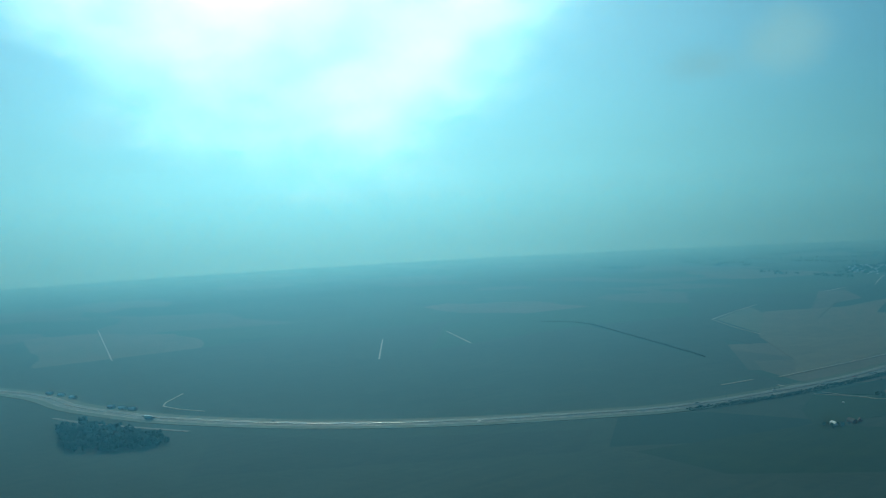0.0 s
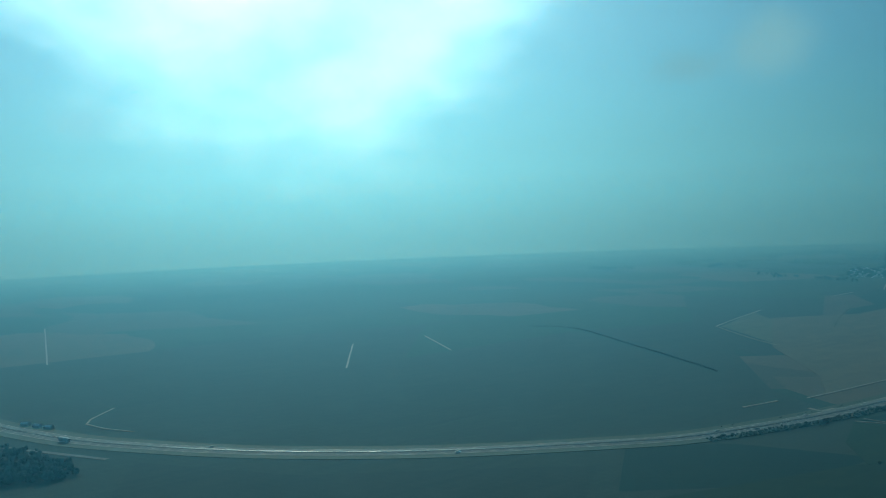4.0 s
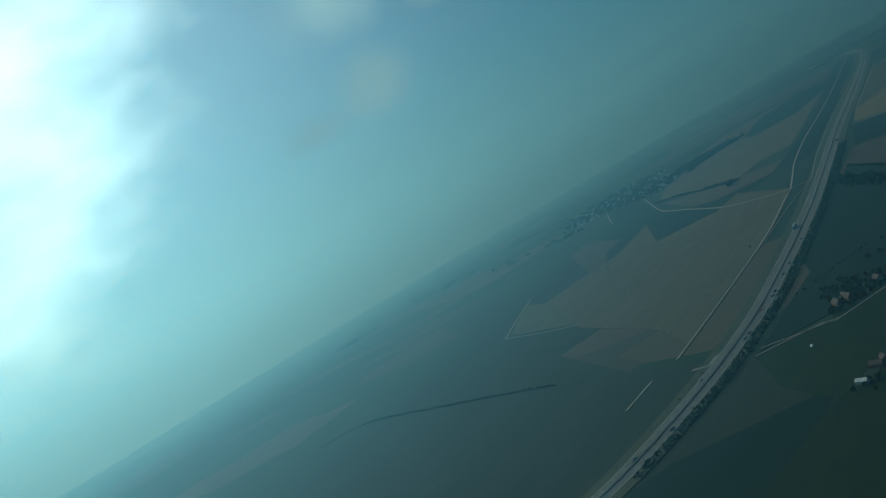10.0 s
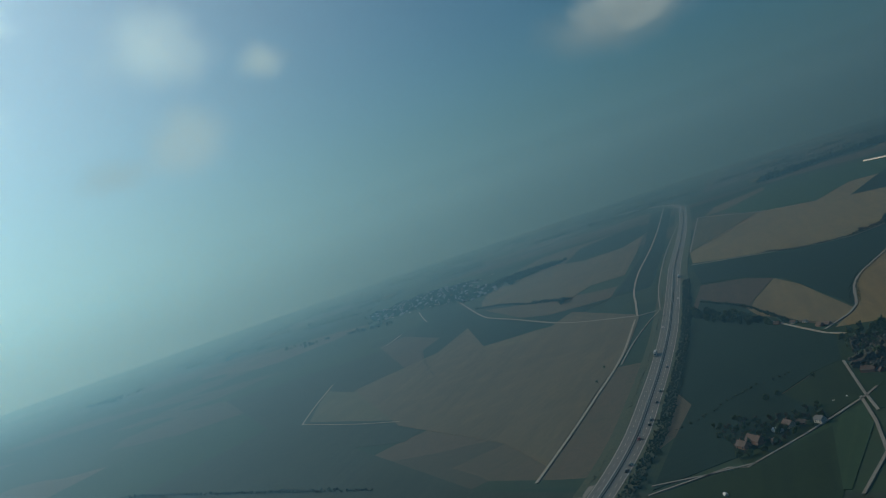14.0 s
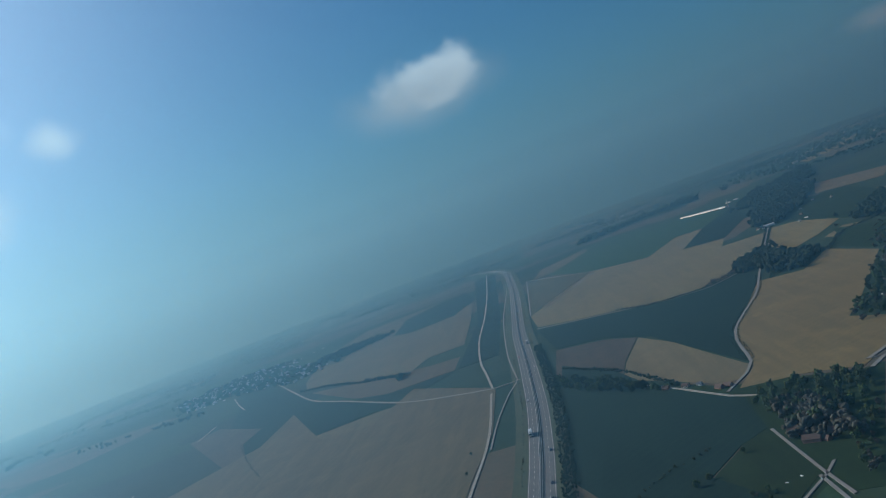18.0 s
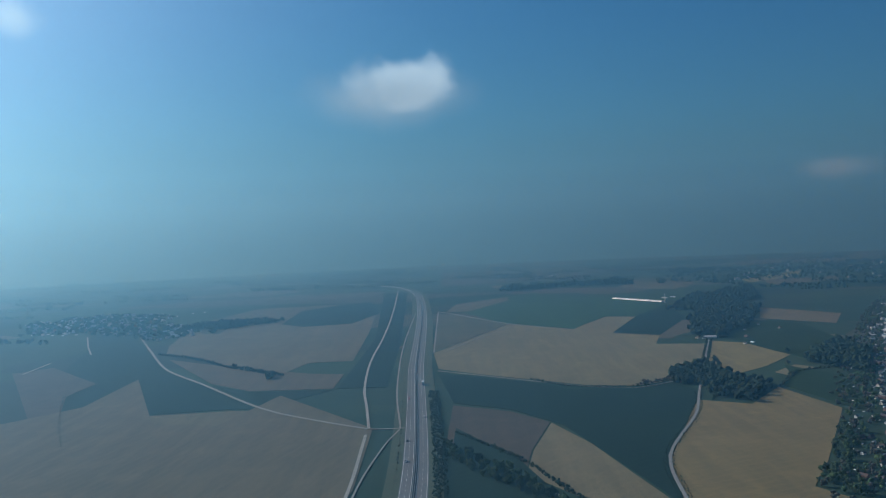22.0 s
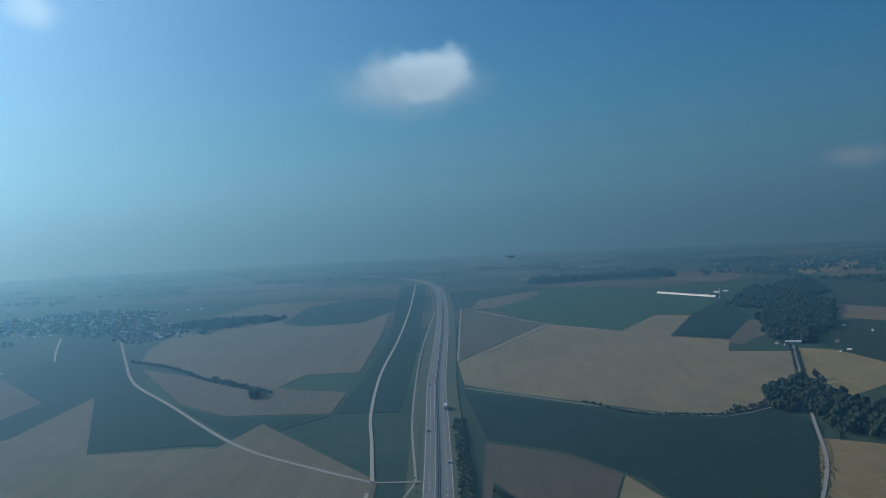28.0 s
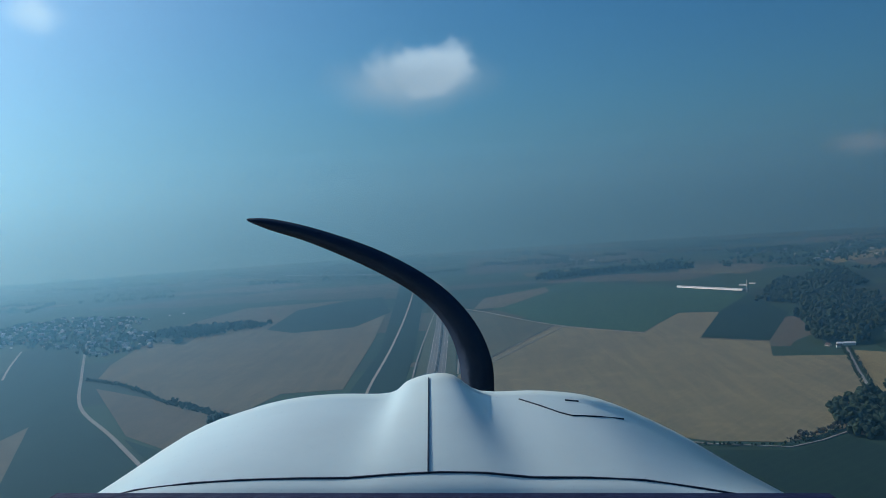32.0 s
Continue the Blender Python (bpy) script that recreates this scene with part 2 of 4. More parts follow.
def leaf_material(name, a, b):
    m, n = material(name)
    p = place(n)
    g = n.noise(p, 0.45, 4.0, 0.7)
    isle = n.add("ShaderNodeNewGeometry").outputs["Random Per Island"]
    one = n.add("ShaderNodeObjectInfo").outputs["Random"]
    c = n.mix(n.ramp(g, 0.3, 0.7), rgb(*a), rgb(*b))
    k = n.math("ADD", 0.7, n.math("ADD", n.math("MULTIPLY", isle, 0.4), n.math("MULTIPLY", one, 0.3)))
    hsv = n.add("ShaderNodeHueSaturation", {"Hue": n.math("ADD", 0.48, n.math("MULTIPLY", one, 0.035)), "Value": k, "Color": c})
    finish(n, hsv.outputs[0], 0.85, bump=g, strength=0.6, distance=0.6, spec=0.2)
    return m


LEAF = leaf_material("spring_leaves", (0.04, 0.065, 0.022), (0.07, 0.095, 0.03))
LEAF_DARK = leaf_material("dark_leaves", (0.02, 0.038, 0.018), (0.035, 0.055, 0.024))
VERGE_LEAF = leaf_material("dull_verge_scrub", (0.045, 0.055, 0.028), (0.06, 0.068, 0.035))
FAR_HOUSE = leaf_material("far_walls_and_roofs", (0.22, 0.22, 0.225), (0.66, 0.66, 0.66))
TWIG = leaf_material("bare_grey_branches", (0.065, 0.062, 0.045), (0.09, 0.08, 0.06))


# ---- mesh helpers ----
def mesh_object(name, verts, faces, mat, parent=None, smooth=False):
    me = bpy.data.meshes.new(name)
    me.from_pydata([tuple(v) for v in verts], [], [tuple(f) for f in faces])
    me.materials.append(mat)
    if smooth:
        me.polygons.foreach_set("use_smooth", [True] * len(me.polygons))
    me.update()
    ob = new(name, me)
    if parent is not None:
        ob.parent = parent
    return ob


def part(name, bm, mat, parent, label=""):
    me = bpy.data.meshes.new(name)
    bm.to_mesh(me)
    bm.free()
    me.materials.append(mat)
    ob = new(name, me)
    ob.parent = parent
    return tagged(ob, label)


def box(bm, lo, hi, bevel=0.0):
    r = bmesh.ops.create_cube(bm, size=1.0)
    c, s = (Vector(lo) + Vector(hi)) / 2, Vector(hi) - Vector(lo)
    bmesh.ops.transform(bm, matrix=Matrix.Translation(c) @ Matrix.Diagonal((*s, 1)), verts=r["verts"])
    if bevel:
        edges = {e for v in r["verts"] for e in v.link_edges}
        bmesh.ops.bevel(bm, geom=list(edges), offset=bevel, segments=2, affect="EDGES")
    return r["verts"]


def spline(points, step=25.0):
    """A smooth line through the points (Catmull-Rom), about one vertex every step metres."""
    p = [Vector((*q, 0)) for q in points]
    p = [p[0] * 2 - p[1]] + p + [p[-1] * 2 - p[-2]]
    line = []
    for i in range(1, len(p) - 2):
        k = max(1, int((p[i + 1] - p[i]).length / step))
        for j in range(k):
            t = j / k
            a, b, c, d = p[i - 1], p[i], p[i + 1], p[i + 2]
            line.append(0.5 * (2 * b + (c - a) * t + (2 * a - 5 * b + 4 * c - d) * t * t + (3 * b - a - 3 * c + d) * t ** 3))
    return line + [p[-2]]


def sides(line):
    out = []
    for i, q in enumerate(line):
        d = (line[min(i + 1, len(line) - 1)] - line[max(i - 1, 0)]).normalized()
        out.append(Vector((d.y, -d.x, 0)))
    return out


def band(line, left, right, low, high):
    """Vertices and faces of a strip along a line, from left to right of it, with thickness."""
    v, f = [], []
    for q, s in zip(line, sides(line)):
        for off, z in ((left, low), (left, high), (right, high), (right, low)):
            v.append((q.x + s.x * off, q.y + s.y * off, z))
    for i in range(len(line) - 1):
        a, b = 4 * i, 4 * i + 4
        f += [(a, b, b + 1, a + 1), (a + 1, b + 1, b + 2, a + 2), (a + 2, b + 2, b + 3, a + 3)]
    return v, f


def strip(name, points, width, mat, label, top=0.58, low=-0.5, shift=0.0, parent=None, step=25.0):
    v, f = band(spline(points, step), shift - width / 2, shift + width / 2, low, top)
    ob = mesh_object(name, v, f, mat, parent)
    return tagged(ob, label, kind="structure") if parent is None else ob


# ---- ground ----
MID = (225.0, -100.0)
rings = [0, 150, 300, 450, 600, 800, 1000, 1300, 1600, 2000, 2500, 3000, 3600, 4250]
gv, gf = [(MID[0], MID[1], 0.0)], []
for r in rings[1:]:
    gv += [(MID[0] + r * math.cos(k * math.tau / 72), MID[1] + r * math.sin(k * math.tau / 72), 0.0) for k in range(72)]
gf += [(0, 1 + k, 1 + (k + 1) % 72) for k in range(72)]
for i in range(len(rings) - 2):
    p, q = 1 + 72 * i, 1 + 72 * (i + 1)
    gf += [(p + k, q + k, q + (k + 1) % 72, p + (k + 1) % 72) for k in range(72)]
tagged(mesh_object("ground", gv, gf, LAND), "wide farmland plain with a patchwork of green and brown fields", kind="structure")

# haze over the plain
haze_mat = bpy.data.materials.new("spring_haze")
haze_mat.use_nodes = True
H = Nodes(haze_mat.node_tree)
scatter = H.add("ShaderNodeVolumeScatter", {"Color": rgb(*HAZE_COLOR), "Density": HAZE, "Anisotropy": 0.65})
soak = H.add("ShaderNodeVolumeAbsorption", {"Color": rgb(0.25, 0.68, 0.95), "Density": 0.00010})
H.add("ShaderNodeOutputMaterial", {"Volume": H.add("ShaderNodeAddShader", {0: scatter.outputs[0], 1: soak.outputs[0]}).outputs[0]})
hv = [(MID[0] + 4300 * math.cos(k * math.tau / 72), MID[1] + 4300 * math.sin(k * math.tau / 72), z) for z in (-3.0, 430.0) for k in range(72)]
hf = [tuple(range(71, -1, -1)), tuple(range(72, 144))] + [(k, (k + 1) % 72, 72 + (k + 1) % 72, 72 + k) for k in range(72)]
tagged(mesh_object("haze", hv, hf, haze_mat), "thin blue-grey spring haze lying over the plain", kind="structure")

ring = [(2300.0, -2.0), (2300.0, 300.0), (4260.0, 300.0), (4260.0, -2.0)]
hv = [(MID[0] + r * math.cos(k * math.tau / 72), MID[1] + r * math.sin(k * math.tau / 72), z) for r, z in ring for k in range(72)]
hf = [(72 * j + k, 72 * ((j + 1) % 4) + k, 72 * ((j + 1) % 4) + (k + 1) % 72, 72 * j + (k + 1) % 72) for j in range(4) for k in range(72)]
far_haze = bpy.data.materials.new("far_haze")
far_haze.use_nodes = True
H = Nodes(far_haze.node_tree)
scatter = H.add("ShaderNodeVolumeScatter", {"Color": rgb(0.20, 0.43, 0.66), "Density": 0.0006, "Anisotropy": 0.6})
soak = H.add("ShaderNodeVolumeAbsorption", {"Color": rgb(0.28, 0.68, 0.95), "Density": 0.0002})
H.add("ShaderNodeOutputMaterial", {"Volume": H.add("ShaderNodeAddShader", {0: scatter.outputs[0], 1: soak.outputs[0]}).outputs[0]})
tagged(mesh_object("far_haze", hv, hf, far_haze), "thicker blue haze towards the horizon", kind="structure")

level = [0.10]


def field(corners, mat, label):
    """One field as a low slab of soil or crop with soft corners."""
    level[0] += 0.006
    top = level[0]
    n = len(corners)
    v = [(x, y, top) for x, y in corners] + [(x, y, -0.6) for x, y in corners]
    area = sum(corners[i][0] * corners[(i + 1) % n][1] - corners[(i + 1) % n][0] * corners[i][1] for i in range(n))
    order = list(range(n)) if area > 0 else list(range(n))[::-1]
    bm = bmesh.new()
    vs = [bm.verts.new(q) for q in v]
    face = bm.faces.new([vs[i] for i in order])
    for k in range(n):
        a, b = order[k], order[(k + 1) % n]
        bm.faces.new((vs[b], vs[a], vs[a + n], vs[b + n]))
    bm.normal_update()
    bmesh.ops.triangulate(bm, faces=[face], ngon_method="EAR_CLIP")
    me = bpy.data.meshes.new("field")
    bm.to_mesh(me)
    bm.free()
    me.materials.append(mat)
    return tagged(new("field", me), label, kind="structure")


TAN_L, OCHRE_L, BROWN_L = "freshly worked tan soil field", "ochre sown field with paler bands", "bare brown ploughed field"
GREEN_L, DEEP_L, MEADOW_L = "young green wheat field", "dark green dense crop field", "rough green meadow"
field([(-1036, -432), (-165, -537), (199, -194), (168, 71), (-26, 178), (-142, 245), (-561, 724), (-516, 785), (-840, 687), (-994, 169)], DUSK, "wide greenish fallow land below the motorway")
# early side of the flight
field([(-566, 722), (-297, 396), (-144, 242), (-164, 183), (-297, 153), (-558, 456)], DUSK, "greenish fallow field")
field([(-475, 867), (-524, 698), (-586, 745), (-424, 611), (-403, 835)], GREEN, "green field with a pale tractor track")
field([(-610, 434), (-304, 146), (-178, 178), (-216, 45), (-380, -30), (-599, 102)], DUSK, "greenish fallow field")
field([(-625, 81), (-386, -51), (-278, 39), (-284, -94), (-479, -201), (-682, -119)], DUSK, "greenish fallow field")
field([(-833, 821), (-554, 920), (-538, 708), (-630, 468), (-625, 147), (-901, 396)], GREEN, GREEN_L)
field([(-356, -317), (-227, -245), (-86, -78), (-40, -142), (-223, -397)], DUSK, "dull fallow field below the motorway bank")
field([(-49, 40), (48, 73), (32, -36), (-34, -116), (-110, -17)], DEEP, DEEP_L)
field([(49, 58), (123, 88), (159, -45), (81, -120), (-8, -113)], MEADOW, MEADOW_L)

field([(-843, 1054), (-609, 1108), (-424, 1160), (-270, 973), (-236, 718), (-246, 480), (-266, 432), (-400, 490)], DUSK, "brownish fallow field with a pale path")
field([(-546, 852), (-295, 612), (-245, 636), (-195, 459), (-305, 527), (-474, 652)], FALLOW, "greenish patch beside a field path")
field([(-9, 686), (47, 582), (106, 461), (179, 395), (192, 394), (121, 222), (94, 235), (84, 345), (55, 493), (-11, 637)], MEADOW, "rough grass between wood and hamlet")
# beside and beyond the motorway
field([(23, 1793), (72, 2092), (206, 2237), (359, 1970), (429, 1788), (331, 1592), (279, 1613), (250, 1552), (196, 1433), (98, 1550)], GREEN, "broad green wheat field below a wood")
field([(331, 1592), (429, 1788), (403, 1531), (307, 1310), (247, 1362)], DEEP, DEEP_L)
field([(-10, 1807), (11, 1989), (136, 2147), (134, 2047), (39, 1817)], TAN, "narrow pinkish strip field")
field([(-27, 1775), (8, 1751), (98, 1550), (-26, 1221)], FALLOW, "pale greenish fallow wedge beside the motorway")
field([(-26, 1213), (98, 1535), (194, 1421), (247, 1538), (276, 1598), (326, 1578), (243, 1352), (304, 1301), (279, 1214), (342, 1196), (296, 1041), (232, 929), (188, 904), (141, 918), (85, 969), (34, 1016), (-18, 1072)], SAND, "very broad tan sown field beside the motorway")
field([(-19, 1040), (32, 993), (83, 951), (118, 901), (184, 885), (230, 912), (241, 862), (208, 755), (154, 623), (135, 504), (117, 600), (92, 734), (52, 810), (-1, 851)], DEEP, "dark green crop field along a curving lane")
field([(-2, 840), (51, 800), (81, 749), (57, 656), (47, 594), (-8, 696)], BROWN, BROWN_L)
field([(82, 746), (104, 667), (116, 594), (133, 496), (121, 468), (108, 467), (47, 588), (58, 654)], SAND, "tan sown field with a curved edge")
field([(227, 819), (269, 790), (320, 866), (336, 757), (254, 591), (222, 534), (231, 514), (249, 483), (201, 419), (181, 399), (157, 424), (112, 444), (134, 488), (151, 612)], OCHRE, "large ochre sown field with pale bands beside a lane")
field([(358, 1220), (440, 1145), (437, 1107), (353, 993), (292, 937), (293, 1018)], OCHRE, "ochre field beside a farm lane")
field([(347, 951), (386, 996), (400, 972), (356, 923)], SAND, "small tan field below a hedge")
field([(570, 1650), (655, 1496), (590, 1364), (511, 1473)], SAND, "far tan field beyond the wood")
field([(500, 1290), (538, 1219), (507, 1185), (485, 1230)], SAND, "small far tan field near the village")
field([(494, 2529), (649, 2381), (582, 2210), (440, 2326)], TAN, "far tan field before the town")
field([(808, 2353), (1019, 2387), (993, 2257), (788, 2168)], TAN, "far pale field before the town")
field([(471, 2418), (591, 2259), (540, 2167), (430, 2290)], TAN, "far pale strip beside the town")
field([(781, 2419), (1051, 2686), (945, 2447), (769, 2289)], OCHRE, "far ochre field before the town")
field([(114, 2573), (289, 2625), (283, 2520), (120, 2451)], TAN, "far pale strip in the haze")
field([(373, 997), (403, 916), (343, 759), (327, 878), (356, 923)], MEADOW, "green pasture behind the village gardens")
field([(466, 1487), (541, 1376), (518, 1154), (419, 954), (410, 1052), (386, 1225)], MEADOW, "green pasture between wood and village")
field([(0, 741), (45, 629), (60, 553), (109, 420), (104, 347), (85, 333), (48, 283), (20, 260), (-17, 385)], DEEP, "very dark green winter crop field")
field([(20, 258), (48, 280), (85, 330), (104, 345), (107, 261), (68, 212), (34, 179)], MEADOW, "green meadow beside a hamlet lane")
field([(36, 178), (107, 246), (105, 210), (81, 122), (48, 137)], GREEN, GREEN_L)
field([(-18, 165), (32, 182), (83, 215), (77, 118), (50, 50), (9, 98)], MEADOW, "dark green meadow below a lane")
field([(-7, 269), (16, 436), (54, 316), (84, 237), (31, 199), (-17, 176)], DEEP, DEEP_L)
# between track and village
field([(-181, 2470), (-117, 2454), (-78, 1334), (-74, 958), (-128, 961), (-121, 1402)], DEEP, "dark green strip between track and motorway")
field([(-429, 1326), (-455, 1424), (-483, 1618), (-413, 1580), (-432, 1819), (-334, 1898), (-269, 1807), (-158, 1918), (-139, 1475), (-133, 1172), (-191, 1169), (-211, 1082), (-279, 1142), (-375, 1270)], TAN, "broad tan field between village and motorway")
field([(-404, 1259), (-276, 1144), (-175, 1075), (-132, 1060), (-133, 962), (-226, 968), (-284, 1030)], TAN, "narrow tan field below a hedge line")
field([(-280, 1017), (-223, 959), (-132, 953), (-183, 879), (-196, 880)], DEEP, DEEP_L)
field([(-325, 1701), (-332, 1985), (-192, 2161), (-149, 1841), (-186, 1661), (-272, 1637)], DEEP, DEEP_L)
field([(-499, 1843), (-325, 1701), (-332, 1985), (-253, 2127), (-453, 2091)], TAN, "far tan field behind the village")
field([(-660, 1623), (-680, 1873), (-477, 1380), (-371, 1140), (-294, 1024), (-194, 860), (-221, 867), (-298, 855), (-368, 822), (-392, 860), (-435, 983), (-429, 1066), (-521, 1175), (-576, 1392)], DEEP, "dark green crop field along the village lane")
field([(-365, 815), (-295, 848), (-218, 857), (-188, 849), (-212, 725), (-233, 681), (-274, 619), (-281, 619), (-333, 731)], TAN, "wide tan field beside a chalk track")
field([(-591, 1181), (-555, 1225), (-435, 1067), (-435, 983), (-387, 849), (-334, 731), (-285, 619), (-295, 619)], BROWN, "wide brown field below the village")
field([(-185, 932), (-72, 752), (-70, 567), (-83, 436), (-89, 342), (-96, 264), (-147, 346), (-298, 504), (-471, 788), (-388, 911), (-389, 1085), (-283, 811), (-217, 789)], TAN, "tan field in the corner of lane and track")

field([(-1019, 3570), (-389, 2733), (-144, 2663), (-208, 3758)], DUSK, "far greenish fallow land")
field([(-25, 2658), (407, 2697), (463, 3264), (-29, 3519)], BROWN, "far brown field in the haze")

# ---- roads ----
MOTORWAY = [(-1500, -640), (-1130, -520), (-784, -392), (-626, -372), (-533, -348), (-450, -318), (-320, -240), (-210, -140), (-120, -20), (-85, 40), (-54, 150), (-37, 262), (-32, 380), (-30, 470), (-30, 600), (-34, 750), (-40, 920), (-46, 1090), (-50, 1380), (-56, 1700), (-68, 2050), (-85, 2330), (-120, 2540), (-180, 2720), (-330, 2950), (-600, 3150)]
core = spline(MOTORWAY, 20.0)
motorway = tagged(new("motorway"), "dual carriageway motorway of worn grey asphalt across farmland", kind="structure")
for name, l, r, top, mat in (("verge", -20, 20, 0.545, VERGE), ("carriageway", -9.6, -1.5, 0.62, ASPHALT), ("carriageway", 1.5, 9.6, 0.62, ASPHALT), ("median", -1.35, 1.35, 0.58, DARK_ROAD)):
    v, f = band(core, l, r, -0.6, top)
    mesh_object(name, v, f, mat, motorway)
for off in (-8.9, -1.9, 1.9, 8.9):
    v, f = band(core, off - 0.10, off + 0.10, 0.60, 0.64)
    mesh_object("edge_line", v, f, PAINT, motorway)
dv, df = [], []
fine_core = spline(MOTORWAY, 4.0)
fine_side = sides(fine_core)
for i in range(0, len(fine_core) - 1, 3):
    for off in (-5.4, 5.4):
        k = len(dv)
        for q, s in ((fine_core[i], fine_side[i]), (fine_core[i + 1], fine_side[i + 1])):
            dv += [(q.x + s.x * (off - 0.14), q.y + s.y * (off - 0.14), 0.645), (q.x + s.x * (off + 0.14), q.y + s.y * (off + 0.14), 0.645)]
        df.append((k, k + 1, k + 3, k + 2))
tagged(mesh_object("lane_dashes", dv, df, PAINT, motorway), kind="stuff")
for off in (-0.7, 0.7):
    v, f = band(core, off - 0.12, off + 0.12, 1.0, 1.35)
    mesh_object("crash_barrier", v, f, STEEL, motorway)

strip("chalk_track", [(-119, 158), (-111, 203)], 2.2, PALE_ROAD, "broken pale chalk track beside the motorway")
strip("chalk_track", [(-97, 233), (-89, 318), (-81, 421), (-73, 550), (-76, 728)], 2.4, PALE_ROAD, "pale chalk farm track beside the motorway")
strip("chalk_track", [(-75, 748), (-86, 850), (-98, 960), (-108, 1160), (-110, 1430), (-120, 1840), (-145, 2500)], 2.6, PALE_ROAD, "pale chalk farm track beside the motorway")
strip("service_lane", [(-70, 511), (-66, 600), (-56, 700), (-48, 745)], 1.4, LANE, "narrow grey service lane in the motorway strip")
strip("service_lane", [(-48, 749), (-62, 954), (-72, 1318), (-72, 1800)], 1.6, LANE, "narrow grey service lane in the motorway strip")
strip("lane", [(-660, 1836), (-548, 1566), (-458, 1348), (-378, 1162), (-296, 1031), (-192, 865), (-130, 798), (-75, 750)], 3.2, LANE, "pale country lane from the village to the motorway")
strip("lane", [(-75, 749), (-55, 748), (-44, 748)], 2.6, LANE, "short lane to the motorway bank")
strip("field_path", [(-662, 1614), (-600, 1461), (-553, 1353)], 2.6, PALE_ROAD, "short pale field path")
strip("field_path", [(-573, 1171), (-580, 1272)], 2.4, PALE_ROAD, "short pale field path")
strip("lane", [(-26, 1825), (-26, 1416), (-26, 1217)], 2.2, LANE, "pale field lane beside the motorway")
strip("lane", [(-26, 1825), (8, 1761), (98, 1550), (194, 1421)], 1.4, LANE, "thin pale lane between fields")
strip("field_path", [(-4, 1242), (111, 1534)], 1.2, LANE, "thin straight tractor track")
strip("field_path", [(-4, 1277), (101, 1544)], 1.0, LANE, "thin straight tractor track")
strip("lane", [(296, 1041), (240, 859), (208, 755), (153, 621), (136, 503), (126, 477), (104, 445)], 2.4, LANE, "curving pale country lane between fields")
strip("lane", [(55, 555), (79, 496), (103, 434), (116, 415)], 2.4, PALE_ROAD, "pale chalk lane past a hamlet")
strip("lane", [(105, 342), (106, 298), (107, 261), (109, 224)], 1.7, LANE, "pale lane through a crossroads")
strip("lane", [(-19, 169), (25, 185), (35, 179), (68, 211), (107, 255), (115, 268)], 1.8, LANE, "straight farm lane past a hamlet")
strip("lane", [(104, 256), (105, 207), (103, 160), (85, 114)], 1.8, LANE, "pale lane leading off a crossroads")
strip("lane", [(358, 1235), (324, 1129), (294, 1031)], 2.2, LANE, "straight farm drive between hedges")
strip("lane", [(249, 475), (217, 433), (188, 410), (198, 407), (183, 391)], 3.4, LANE, "wide pale road at the edge of the village")
strip("lane", [(-19, 1056), (84, 960), (140, 910), (185, 892), (230, 920)], 1.4, LANE, "narrow field lane below a hedge")
strip("lane", [(-18, 182), (13, 181), (40, 183)], 1.8, LANE, "straight farm lane past a hamlet")
strip("field_path", [(-552, 888), (-516, 756), (-482, 647)], 1.8, PALE_ROAD, "faint chalk path across a field")
strip("field_path", [(-482, 647), (-374, 566), (-302, 521)], 0.9, PALE_ROAD, "faint chalk path across a field")
strip("field_path", [(-596, -252), (-536, -299), (-468, -279)], 1.8, PALE_ROAD, "winding pale field path")
strip("field_path", [(-804, 181), (-616, 48)], 2.4, PALE_ROAD, "short pale field path")
strip("field_path", [(-1529, -67), (-995, -209)], 2.4, PALE_ROAD, "faint pale field path")
strip("field_path", [(-788, 307), (-628, 230)], 2.2, PALE_ROAD, "faint pale field path")
strip("slip_road", [(-575, -407), (-516, -391), (-453, -363), (-383, -331)], 5.0, ASPHALT, "asphalt rest area road beside the motorway")
strip("lay_by", [(-73, 191), (-59, 187), (-56, 204)], 4.0, LANE, "pale paved lay-by beside the motorway")
strip("village_street", [(260, 502), (340, 666), (446, 896), (539, 1074), (607, 1220), (726, 1447), (849, 1663), (1058, 1960)], 3.4, LANE, "long straight village street")

# ---- trees ----
rng = random.Random(7)


def clump(radius, r):
    """A ragged clump of leaves: a squashed twelve-cornered blob."""
    g = (1 + 5 ** 0.5) / 2
    pts = [(-1, g, 0), (1, g, 0), (-1, -g, 0), (1, -g, 0), (0, -1, g), (0, 1, g), (0, -1, -g), (0, 1, -g), (g, 0, -1), (g, 0, 1), (-g, 0, -1), (-g, 0, 1)]
    tri = [(0, 11, 5), (0, 5, 1), (0, 1, 7), (0, 7, 10), (0, 10, 11), (1, 5, 9), (5, 11, 4), (11, 10, 2), (10, 7, 6), (7, 1, 8), (3, 9, 4), (3, 4, 2), (3, 2, 6), (3, 6, 8), (3, 8, 9), (4, 9, 5), (2, 4, 11), (6, 2, 10), (8, 6, 7), (9, 8, 1)]
    q = Euler((r.random() * 6, r.random() * 6, r.random() * 6)).to_matrix()
    return [(q @ Vector(p)) * (radius / 1.9 * r.uniform(0.65, 1.35)) for p in pts], tri


